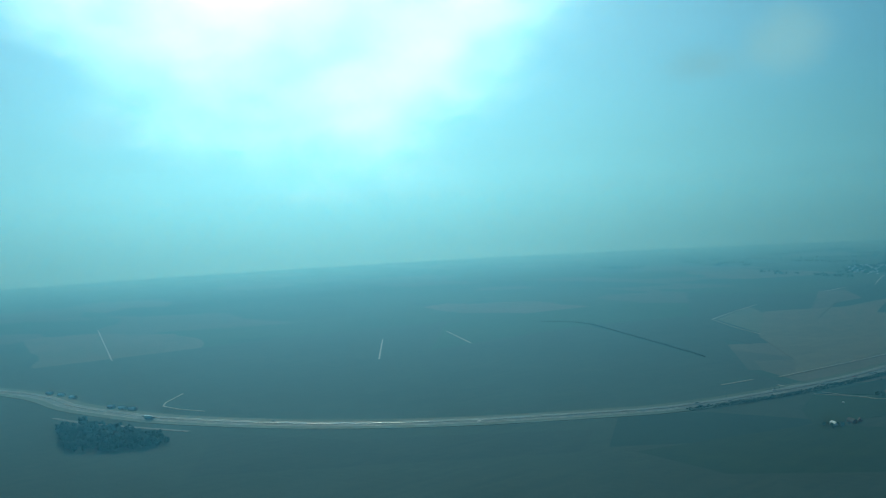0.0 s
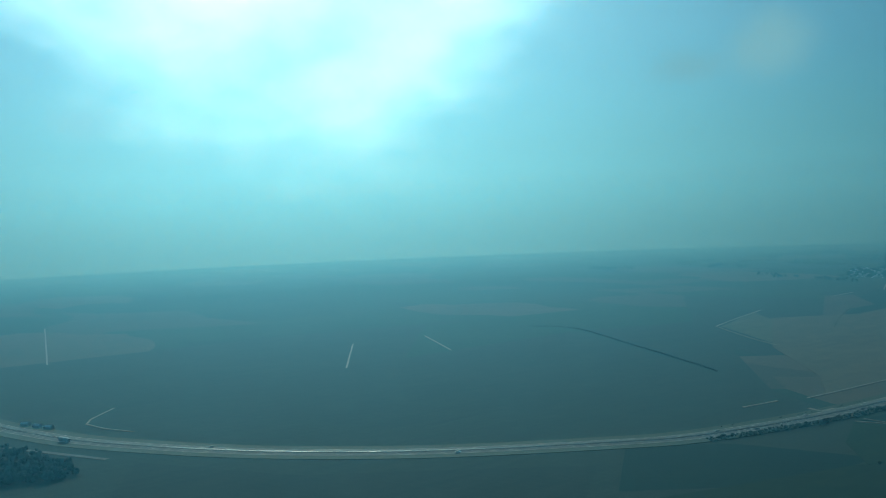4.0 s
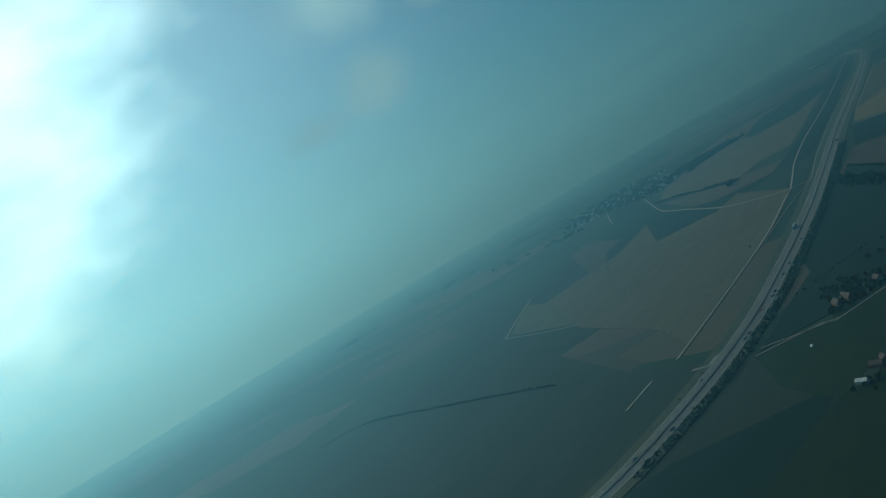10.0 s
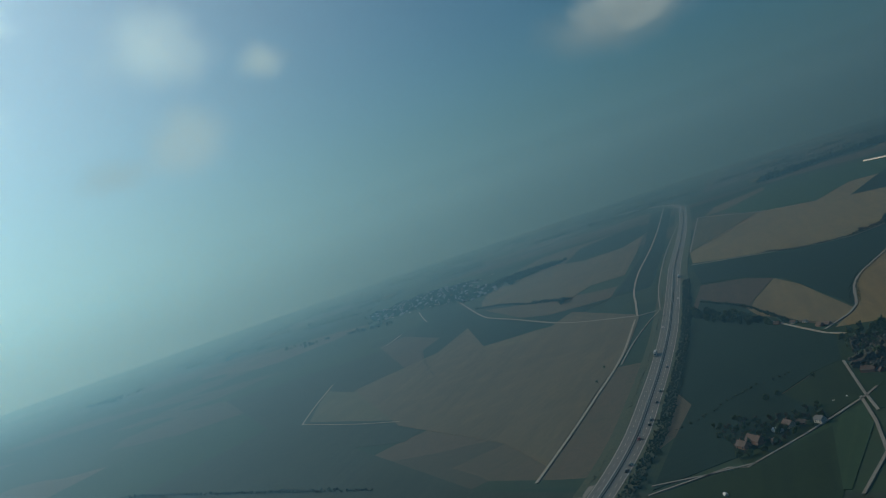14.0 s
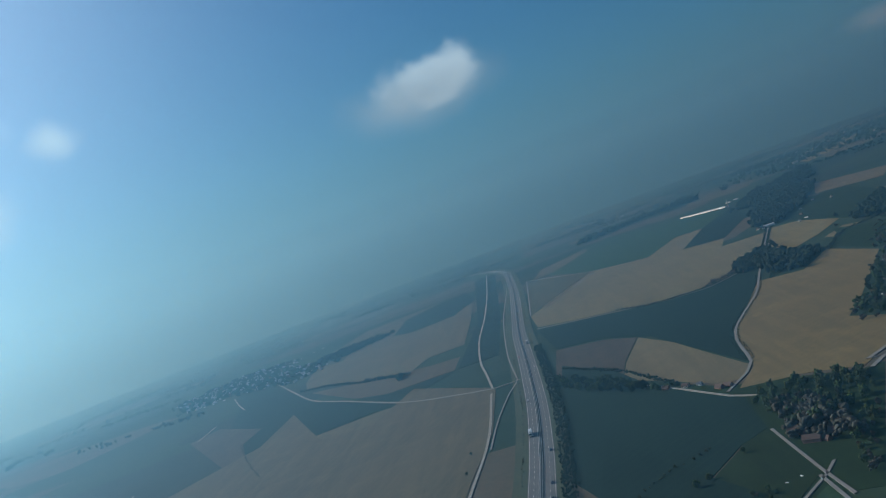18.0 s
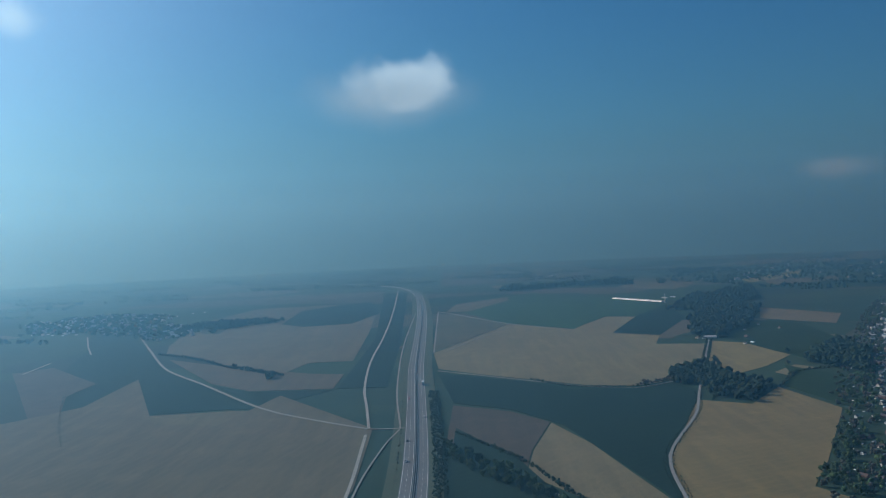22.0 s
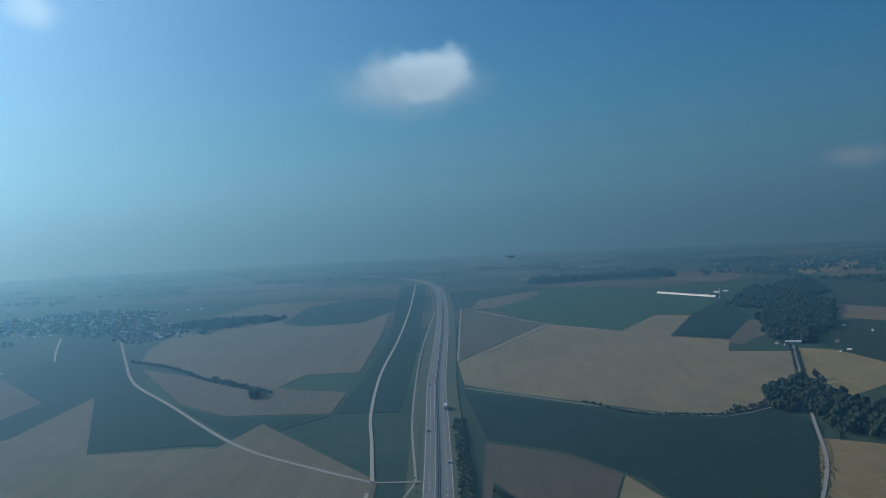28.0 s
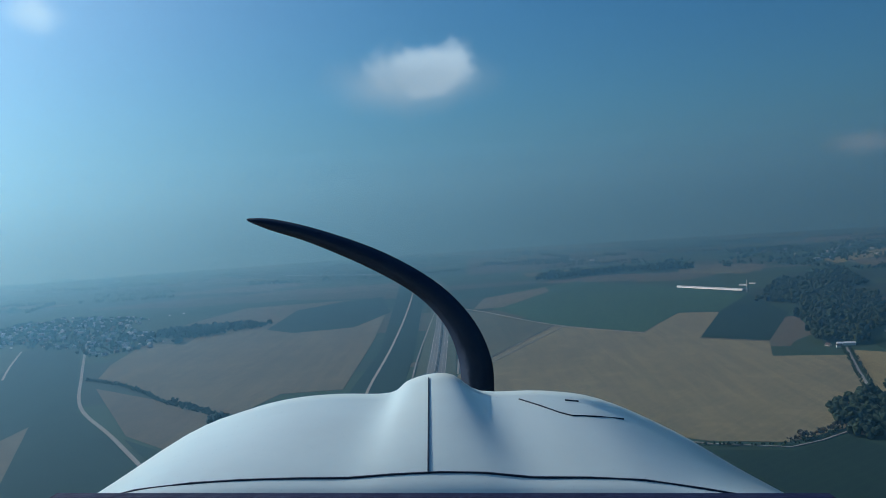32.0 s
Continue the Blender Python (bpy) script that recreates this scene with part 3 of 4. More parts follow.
def crown(height, width, lumps, r):
    """Leaf clumps scattered in and around an uneven dome, with gaps."""
    v, f = [], []
    lobes = [(r.uniform(0, 6.28), r.uniform(0.2, 0.6) * width, r.uniform(0.35, 0.9) * height, r.uniform(0.3, 0.5) * width) for _ in range(5)]
    for _ in range(lumps):
        a, d, z, rad = r.choice(lobes)
        o = Vector((r.gauss(0, 1), r.gauss(0, 1), r.gauss(0, 0.9))).normalized() * rad * r.uniform(0.55, 1.05)
        c = Vector((math.cos(a) * d * 0.7, math.sin(a) * d * 0.7, z)) + o
        c.z = max(c.z, height * 0.22)
        pts, tri = clump(width * r.uniform(0.10, 0.19), r)
        k = len(v)
        v += [p + c for p in pts]
        f += [(k + x, k + y, k + w) for x, y, w in tri]
    return v, f


def tapered(a, b, ra, rb, n=6):
    d = (b - a).normalized()
    s = d.orthogonal().normalized()
    t = d.cross(s)
    v = [a + (s * math.cos(k * math.tau / n) + t * math.sin(k * math.tau / n)) * ra for k in range(n)]
    v += [b + (s * math.cos(k * math.tau / n) + t * math.sin(k * math.tau / n)) * rb for k in range(n)]
    return v, [(k, (k + 1) % n, n + (k + 1) % n, n + k) for k in range(n)]


def make_tree(height, width, leaf, label, lumps=46):
    tree = tagged(new("tree"), label, "tree", "trees of the plain")
    v, f = [], []
    top = Vector((0.3, 0.2, height * 0.62))
    for a, b, ra, rb in [(Vector((0, 0, -0.5)), top, height * 0.028, height * 0.012)] + [
            (top * s, top * s + Vector((math.cos(k) * width * 0.3, math.sin(k) * width * 0.3, height * 0.24)), height * 0.012, height * 0.004) for k, s in ((0.5, 0.5), (2.5, 0.62), (4.4, 0.74), (5.6, 0.9))]:
        tv, tf = tapered(a, b, ra, rb)
        k = len(v)
        v += tv
        f += [tuple(k + i for i in q) for q in tf]
    mesh_object("trunk", v, f, BARK, tree)
    cv, cf = crown(height, width, lumps, rng)
    mesh_object("crown", cv, cf, leaf, tree)
    return tree


PROTO_TREES = [make_tree(12, 9, LEAF, "broad leafy tree in spring green"), make_tree(15, 9, LEAF_DARK, "tall dark leafy tree"), make_tree(10, 8, TWIG, "grey half-bare tree in early leaf", 34), make_tree(8, 7, LEAF, "small leafy roadside tree", 34)]
parked = [False] * len(PROTO_TREES)


def tree_at(x, y, kind, size=1.0, turn=0.0):
    m = pose(x, y, 0, 0, 0, turn) @ Matrix.Diagonal((size * 0.68, size * 0.68, size * rng.uniform(0.58, 0.78), 1))
    if not parked[kind]:
        parked[kind] = True
        PROTO_TREES[kind].matrix_basis = m
        return PROTO_TREES[kind]
    return copy_thing(PROTO_TREES[kind], m)


def inside(x, y, poly):
    c = False
    for i in range(len(poly)):
        (x1, y1), (x2, y2) = poly[i], poly[i - 1]
        if (y1 > y) != (y2 > y) and x < (x2 - x1) * (y - y1) / (y2 - y1) + x1:
            c = not c
    return c


def fill(poly, spacing):
    xs, ys = [p[0] for p in poly], [p[1] for p in poly]
    pts, y = [], min(ys)
    while y < max(ys):
        x = min(xs)
        while x < max(xs):
            px, py = x + rng.uniform(-0.5, 0.5) * spacing, y + rng.uniform(-0.5, 0.5) * spacing
            if inside(px, py, poly):
                pts.append((px, py))
            x += spacing
        y += spacing
    return pts


def canopy(name, spots, size, leaf, label, lumps=7):
    """A wood or hedge seen from far off: many leaf clumps on short stems, one object."""
    v, f = [], []
    for x, y in spots:
        h = size * rng.uniform(0.7, 1.3)
        tv, tf = tapered(Vector((x, y, -0.4)), Vector((x, y, h * 0.6)), h * 0.03, h * 0.015, 4)
        k = len(v)
        v += tv
        f += [tuple(k + i for i in q) for q in tf]
        for _ in range(lumps):
            pts, tri = clump(h * rng.uniform(0.2, 0.36), rng)
            c = Vector((x + rng.gauss(0, 0.24) * h, y + rng.gauss(0, 0.24) * h, h * rng.uniform(0.3, 0.92)))
            k = len(v)
            v += [p + c for p in pts]
            f += [(k + a, k + b, k + d) for a, b, d in tri]
    return tagged(mesh_object(name, v, f, leaf), label, name, kind="stuff")


def hedge(points, size, leaf=LEAF_DARK, gap=2.8, label="dark hedge line between fields"):
    spots = [(q.x + rng.uniform(-1.5, 1.5), q.y + rng.uniform(-1.5, 1.5)) for q in spline(points, gap)]
    return canopy("hedge", spots, size, leaf, label, 4)


# near woods: single trees
for poly, spacing, kinds in (([(113, 426), (140, 419), (170, 398), (181, 396), (170, 345), (151, 331), (136, 325), (118, 326), (112, 357), (111, 391)], 8.6, (0, 0, 1, 3)), ([(171, 343), (123, 228), (123, 273), (149, 314)], 8.0, (2, 0, 2, 3)), ([(-9, 686), (36, 602), (71, 508), (43, 532), (-8, 638)], 7.0, (1, 3, 0)), ([(223, 538), (252, 586), (323, 725), (298, 645), (252, 546), (250, 490)], 9.0, (0, 1, 3))):
    for x, y in fill(poly, spacing):
        tree_at(x, y, rng.choice(kinds), rng.uniform(0.75, 1.2), rng.uniform(0, 216))
# far woods and hedges
canopy("wood", fill([(244, 989), (295, 1036), (295, 931), (314, 865), (273, 801), (241, 841), (252, 894), (224, 903)], 7.2), 6.8, LEAF_DARK, "dark wood beside an ochre field")
canopy("wood", [(x, y) for x, y in fill([(349, 1285), (390, 1461), (408, 1663), (524, 1941), (709, 2111), (596, 1712), (454, 1363), (378, 1238)], 9.5) if math.sin(x * 0.021 + y * 0.006) + math.sin(y * 0.017 - x * 0.009) > -0.9], 8.5, LEAF_DARK, "large dark wood behind the farm", 6)
canopy("wood", fill([(404, 1012), (449, 1090), (508, 1168), (498, 1054), (434, 926)], 6.0), 8.2, LEAF_DARK, "dark wood at the edge of the village")
canopy("wood", fill([(124, 2306), (350, 2407), (487, 2372), (496, 2511), (150, 2419)], 18.0), 12.2, LEAF_DARK, "far dark belt of woodland")
canopy("wood", fill([(-516, 1700), (-421, 1646), (-327, 1764), (-388, 1810), (-488, 1776)], 9.6), 6.8, LEAF_DARK, "trees at the village edge")
canopy("wood", fill([(107, 310), (117, 378), (143, 376), (140, 284)], 6.0), 5.4, TWIG, "half-bare scrub beside a lane")
bank = spline(MOTORWAY[9:17], 3.0)
canopy("scrub", [(q.x + d.x * o + rng.uniform(-1, 1), q.y + d.y * o + rng.uniform(-1, 1)) for q, d in zip(bank, sides(bank)) for o in (14, 16.5, 19, 21.5) if rng.random() < 0.8], 2.4, LEAF_DARK, "dark scrub on the motorway bank", 3)
canopy("scrub", [(q.x - d.x * o + rng.uniform(-1, 1), q.y - d.y * o + rng.uniform(-1, 1)) for q, d in zip(bank, sides(bank)) for o in (13.5,) if rng.random() < 0.35], 1.3, VERGE_LEAF, "low scrub along the motorway edge", 3)
canopy("scrub", fill([(-515, -420), (-510, -392), (-449, -374), (-403, -359), (-349, -358), (-350, -393), (-370, -426), (-402, -443)], 7.8), 6.1, LEAF_DARK, "dark trees beside a farm yard")
hedge([(-437, 1314), (-370, 1256), (-285, 1144), (-207, 1066)], 3.2)
hedge([(-289, 1155), (-257, 1122), (-229, 1086)], 4.2)
hedge([(85, 969), (120, 917), (187, 900), (232, 929)], 2.2)
hedge([(189, 908), (221, 926), (250, 956), (278, 996)], 4.0, TWIG)
hedge([(1, 721), (48, 620), (71, 541), (80, 505)], 2.6)
hedge([(-733, 486), (-645, 503), (-441, 405), (-246, 304)], 2.4, VERGE_LEAF)
hedge([(322, 864), (370, 945), (426, 970)], 2.6)
hedge([(-334, 731), (-386, 849), (-438, 984)], 0.9)
for x, y, k, s in ((410, 1084, 1, 1.3), (380, 1001, 2, 1.2), (51, 292, 0, .7), (59, 297, 0, .7), (83, 319, 3, .8), (306, 1031, 1, 1.5), (302, 1003, 1, 1.3), (-86, 514, 3, .6), (-87, 465, 3, .6)):
    tree_at(x, y, k, s)
for x, y in fill([(15, 262), (32, 267), (63, 253), (78, 263), (86, 236), (73, 221), (32, 187)], 5.6) + fill([(55, 53), (67, 76), (74, 90), (72, 42)], 6.5):
    tree_at(x, y, rng.choice((0, 2, 3)), rng.uniform(0.5, 0.8), rng.uniform(0, 216))

# ---- houses ----
WALLS, ROOFS = (RENDER_W, WHITE_W, BRICK_W), (TILE, SLATE, TILE, PALE_ROOF)


def make_house(w, l, h, rise_, wall_mat, roof_mat, label, name="house", rich=True, category="house"):
    """A gabled building: walls, two-pitch roof with eaves, chimney, windows and a door."""
    home = tagged(new(name), label, category, "houses of the plain")
    bm = bmesh.new()
    a = [bm.verts.new(p) for p in ((-w / 2, -l / 2, -0.4), (w / 2, -l / 2, -0.4), (w / 2, -l / 2, h), (0, -l / 2, h + rise_), (-w / 2, -l / 2, h))]
    b = [bm.verts.new((v.co.x, l / 2, v.co.z)) for v in a]
    bm.faces.new(a)
    bm.faces.new(b[::-1])
    for i in range(5):
        bm.faces.new((a[i], b[i], b[(i + 1) % 5], a[(i + 1) % 5]))
    bmesh.ops.recalc_face_normals(bm, faces=bm.faces)
    part("wall", bm, wall_mat, home)
    bm = bmesh.new()
    e, t, drop = 0.45, 0.28, rise_ / (w / 2) * 0.45
    for s in (-1, 1):
        pts = [(s * (w / 2 + e), h - drop), (0, h + rise_), (0, h + rise_ + t), (s * (w / 2 + e), h - drop + t)]
        p = [bm.verts.new((x, -l / 2 - e, z)) for x, z in pts]
        q = [bm.verts.new((x, l / 2 + e, z)) for x, z in pts]
        bm.faces.new(p)
        bm.faces.new(q[::-1])
        for i in range(4):
            bm.faces.new((p[i], q[i], q[(i + 1) % 4], p[(i + 1) % 4]))
    bmesh.ops.recalc_face_normals(bm, faces=bm.faces)
    part("roof", bm, roof_mat, home)
    if rich:
        bm = bmesh.new()
        box(bm, (w * 0.08, l * 0.28, h + rise_ * 0.5), (w * 0.08 + 0.7, l * 0.28 + 0.9, h + rise_ + 1.1), 0.05)
        part("chimney", bm, BRICK_W, home)
        for s in (-1, 1):
            for k in (-0.3, 0.3):
                bm = bmesh.new()
                x = s * w / 2
                box(bm, (x - 0.05, k * l - 0.6, h * 0.35), (x + 0.05, k * l + 0.6, h * 0.8), 0.02)
                part("window", bm, GLASS, home)
        bm = bmesh.new()
        box(bm, (w / 2 - 0.05, -0.5, 0.0), (w / 2 + 0.06, 0.5, 2.05), 0.02)
        part("door", bm, WOOD, home)
    return home


HOUSES = [make_house(8.5, 12, 3.4, 3.4, RENDER_W, TILE, "cream rendered house with a clay tile roof"), make_house(8, 11, 4.6, 3.2, WHITE_W, SLATE, "white house with a dark slate roof"),
          make_house(7.5, 13, 3.2, 3.4, BRICK_W, TILE, "red brick house with a clay tile roof"), make_house(9, 16, 4.2, 2.4, WHITE_W, PALE_ROOF, "pale shed with a light metal roof", "shed", False, "shed"),
          make_house(9, 20, 4.6, 4.2, BRICK_W, TILE, "long brick farm building with a tile roof", "barn", False, "barn"), make_house(16, 42, 6.0, 3.0, WHITE_W, PALE_ROOF, "large pale farm hall with a light metal roof", "farm_hall", False, "farm hall")]
used = [False] * len(HOUSES)


def house_at(x, y, kind, turn, size=1.0):
    size *= 0.67
    m = pose(x, y, 0.0, 0, 0, turn) @ Matrix.Diagonal((size, size, size, 1))
    if not used[kind]:
        used[kind] = True
        HOUSES[kind].matrix_basis = m
        return HOUSES[kind]
    return copy_thing(HOUSES[kind], m)


for x, y, k, turn, size in ((34, 212, 2, 35, 1.0), (41, 215, 4, 35, 0.9), (61, 230, 0, 30, 1.0), (68, 230, 2, 60, 1.0), (78, 226, 1, 40, 0.8), (54, 226, 3, 40, 0.6), (114, 321, 4, 55, 1.3), (125, 328, 4, 55, 1.0), (122, 298, 2, 20, 1.0), (97, 262, 3, 20, 0.4), (89, 260, 3, 60, 0.35), (23, 147, 3, 20, 0.8), (61, 62, 3, 62, 1.7), (68, 78, 4, 62, 1.1), (71, 86, 2, 30, 1.0), (52, 208, 2, 40, 0.9), (41, 218, 4, 40, 1.0), (71, 508, 2, 50, 1.0), (84, 496, 0, 50, 1.0), (93, 487, 1, 50, 1.0), (102, 461, 2, 30, 1.1), (108, 459, 4, 30, 0.9), (116, 302, 4, 55, 1.2), (128, 306, 2, 55, 1.1), (139, 319, 1, 20, 1.0), (353, 1241, 1, 80, 1.3), (364, 1251, 5, 80, 0.6), (347, 1253, 0, 30, 1), (389, 1178, 1, 30, 1.0), (402, 1186, 3, 40, 1.2), (249, 934, 0, 40, 1), (237, 913, 2, 40, 1), (264, 906, 1, 40, 1), (238, 935, 3, 40, 0.8), (413, 1245, 2, 20, 1), (476, 1380, 1, 20, 1), (436, 1322, 1, 70, 1), (490, 1327, 0, 10, 1.0), (462, 1928, 5, 40, 1.2), (483, 1944, 5, 40, 1.0)):
    house_at(x, y, k, turn, size)
# long village street and its gardens
street = spline([(271, 503), (340, 666), (446, 896), (539, 1074), (607, 1220), (726, 1447), (849, 1663), (1058, 1960)], 12.0)
far_v, far_f = [], []


def block(x, y, w, l, h, c, v, f):
    """A small far gabled house, joined with its neighbours."""
    k = len(v)
    for px, py, pz in ((-w, -l, -0.5), (w, -l, -0.5), (w, l, -0.5), (-w, l, -0.5), (-w, -l, h), (w, -l, h), (w, l, h), (-w, l, h), (0, -l, h + 1.6), (0, l, h + 1.6)):
        v.append((x + px * math.cos(c) - py * math.sin(c), y + px * math.sin(c) + py * math.cos(c), pz))
    f += [tuple(k + i for i in q) for q in ((0, 1, 5, 8, 4), (1, 2, 6, 5), (2, 3, 7, 9, 6), (3, 0, 4, 7), (5, 6, 9, 8), (7, 4, 8, 9))]


SOWN = [(241, 824), (279, 791), (334, 878), (348, 765), (310, 690), (270, 611), (237, 530), (250, 494), (259, 467)]
for q, s in zip(street, sides(street)):
    for side in (-1, 1):
        for row, chance in ((8, 0.9), (17, 0.4), (27, 0.25)):
            x, y = q.x + s.x * side * row + rng.uniform(-3, 3), q.y + s.y * side * row + rng.uniform(-3, 3)
            if rng.random() < chance and not inside(x, y, SOWN):
                if y > 1080:
                    if rng.random() < 0.5:
                        continue
                    block(x, y, rng.uniform(2, 3), rng.uniform(3, 5), 2.6, rng.uniform(0, 3.1), far_v, far_f)
                    continue
                house_at(x, y, rng.choice((0, 1, 2, 1, 0, 3, 4)), 34 + rng.choice((0, 90)) + rng.uniform(-5, 5), rng.uniform(0.75, 1.05))
        for row in (14, 24, 36):
            x, y = q.x + s.x * side * row + rng.uniform(-5, 5), q.y + s.y * side * row + rng.uniform(-5, 5)
            if rng.random() < 0.3 and not inside(x, y, SOWN):
                house_at(x, y, 3, 34 + rng.choice((0, 90)) + rng.uniform(-9, 9), rng.uniform(0.25, 0.45))
garden = [(q.x + s.x * d + rng.uniform(-4, 4), q.y + s.y * d + rng.uniform(-4, 4)) for q, s in zip(street, sides(street)) for d in (-44, -34, -26, -17, 17, 29, 40, 48) if rng.random() < 0.6]
garden = [(x, y) for x, y in garden if not inside(x, y, SOWN)]
canopy("garden_trees", garden, 4.2, LEAF, "garden trees between the village houses", 6)
canopy("garden_trees", [(x + rng.uniform(-10, -10), y + rng.uniform(-10, -10)) for x, y in garden], 3.8, TWIG, "grey half-bare garden trees", 6)
# the other village
spots = fill([(-785, 1666), (-683, 1690), (-614, 1615), (-500, 1509), (-436, 1563), (-482, 1700), (-590, 1841), (-610, 2014), (-816, 2115), (-930, 1932)], 23.0)
for x, y in spots:
    if rng.random() < 0.45:
        house_at(x, y, rng.choice((0, 1, 2, 1, 3, 4)), rng.uniform(0, 108), rng.uniform(0.8, 1.1))
    else:
        block(x, y, rng.uniform(2, 3), rng.uniform(3, 5), 2.6, rng.uniform(0, 3.1), far_v, far_f)
canopy("garden_trees", [(x + rng.uniform(-17, -3), y + rng.uniform(-17, -3)) for x, y in spots for _ in range(2)], 5, LEAF_DARK, "dark trees between the village houses", 6)
for x, y in ((-750, 1670), (-727, 1661), (-704, 1667), (-769, 1693), (-670, 1737), (-590, 2043), (-569, 2064)):
    house_at(x, y, 5, rng.uniform(36, 54), 0.6)
tagged(mesh_object("far_houses", far_v, far_f, FAR_HOUSE), "pale far houses of the villages among trees", "houses", kind="stuff")
# far town: pale blocks and roofs among trees, one object
town_v, town_f = [], []
TOWN = fill([(510, 2415), (817, 2901), (1214, 3111), (1922, 3075), (2037, 2609), (1648, 2112), (1126, 2202)], 62.0) + fill([(699, 2815), (821, 2786), (917, 2919), (754, 2974)], 26.0) + fill([(1412, 2584), (1737, 2510), (1781, 2737), (1476, 2810)], 40.0) + fill([(-613, 2802), (-471, 2771), (-472, 2829), (-614, 2859)], 24.0) + fill([(9, 2942), (334, 2868), (369, 3039), (24, 3114)], 60.0)
for x, y in TOWN:
    if rng.random() < 0.5:
        w, l, h, c = rng.uniform(2, 4.5), rng.uniform(3, 8), rng.uniform(2.5, 5), rng.uniform(0, 3.1)
        k = len(town_v)
        for px, py, pz in ((-w, -l, -1), (w, -l, -1), (w, l, -1), (-w, l, -1), (-w, -l, h), (w, -l, h), (w, l, h), (-w, l, h), (0, -l, h + 1.5), (0, l, h + 1.5)):
            town_v.append((x + px * math.cos(c) - py * math.sin(c), y + px * math.sin(c) + py * math.cos(c), pz))
        town_f += [tuple(k + i for i in q) for q in ((0, 1, 5, 8, 4), (1, 2, 6, 5), (2, 3, 7, 9, 6), (3, 0, 4, 7), (5, 6, 9, 8), (7, 4, 8, 9))]
tagged(mesh_object("far_town", town_v, town_f, FAR_HOUSE), "pale buildings of a far town in the haze", "town", kind="stuff")
canopy("wood", [(x + rng.uniform(-38, 15), y + rng.uniform(-38, 15)) for x, y in TOWN for _ in range(3)], 8, LEAF_DARK, "trees round the far town", 5)
# belts of trees across the far plain
belts = []
for _ in range(150):
    x, y, a, n = rng.uniform(-1600, 2600), rng.uniform(1500, 3700), rng.choice((0.25, 0.35, 1.85, 2.9)) + rng.uniform(-0.2, 0.2), rng.randint(8, 34)
    if abs(x - 150) < 420 and y < 2600 or inside(x, y, [(-930, 1598), (-299, 1576), (-175, 2664), (-511, 2740), (-963, 2192)]):
        continue
    belts += [(x + math.cos(a) * k * 9 + rng.uniform(-4, 4), y + math.sin(a) * k * 9 + rng.uniform(-4, 4)) for k in range(n) if rng.random() < 0.9]
canopy("hedge", belts, 7.5, LEAF_DARK, "far belts of dark trees across the plain", 4)
for x, y, n in ((-485, 1652, 16), (-426, 1608, 14), (-215, 1056, 10), (-542, 1707, 8), (-362, 1623, 0)):
    canopy("copse", [(x + rng.gauss(-5, 0), y + rng.gauss(-4, -8)) for _ in range(n)], 6, LEAF_DARK, "small dark copse between fields", 6)
# rest area halls by the motorway
for x, y, turn in ((-545, -331, 115), (-560, -337, 115), (-579, -343, 115), (-688, -355, 115), (-719, -360, 115), (-746, -367, 115)):
    house_at(x, y, 3, turn, 2.1)

# ---- more things ----
# polytunnel: long low arch of white film on hoops
a, b = Vector((359, 1970, 0)), Vector((437, 1841, 0))
run, across = (b - a), Vector(((b - a).y, -(b - a).x, 0)).normalized()
tunnel = tagged(new("polytunnel"), "long white plastic film tunnel beside a wood", "greenhouse")
v, f = [], []
for i in range(13):
    for k in range(9):
        w = math.pi * k / 8
        q = a + run * (i / 12) + across * math.cos(w) * 4.2
        v.append((q.x, q.y, 3.6 * math.sin(w) - 0.1))
for i in range(12):
    for k in range(8):
        f.append((9 * i + k, 9 * i + k + 1, 9 * i + k + 10, 9 * i + k + 9))
mesh_object("film", v, f, FILM, tunnel, True)
for i in range(0, 13, 3):
    bm = bmesh.new()
    for k in range(8):
        p0, p1 = v[9 * i + k], v[9 * i + k + 1]
        tv, tf = tapered(Vector(p0) * 1.0, Vector(p1) * 1.0, 0.12, 0.12, 4)
        vs = [bm.verts.new(q) for q in tv]
        for q in tf:
            bm.faces.new([vs[x] for x in q])
    part("hoop", bm, STEEL, tunnel)

# slim white mast by the tunnel
mast = tagged(new("mast"), "slim pale mast beside the plastic tunnel", "mast")
mast.location = (436, 1818, 0)
for name, z0, z1, r0, r1, m in (("footing", -0.5, 0.6, 1.6, 1.5, CONCRETE), ("shaft", 0.5, 19.0, 0.9, 0.6, WHITE_W), ("cap", 18.9, 20.2, 1.1, 0.5, STEEL)):
    tv, tf = tapered(Vector((0, 0, z0)), Vector((0, 0, z1)), r0, r1, 10)
    mesh_object(name, tv, tf + [tuple(range(10, 20))], m, mast)

# hedges along the straight farm lane, gardens, and single bushes
for off in (-3.2, 3.2):
    hedge([(358 + off, 1235), (294 + off, 1031)], 1.8, LEAF_DARK, 2.6, "low hedge along a straight farm drive")
for off in (-3.0, 3.0):
    hedge([(240 + off, 859), (208 + off, 755), (153 + off, 621), (137 + off, 511)], 1.0, LEAF_DARK, 3.0, "low hedge along a curving lane")
hedge([(239, 809), (254, 849), (272, 937), (288, 983)], 2.2, LEAF_DARK, 3.0)
hedge([(-19, 269), (7, 283), (35, 323), (70, 343)], 1.8, VERGE_LEAF, 5.0)


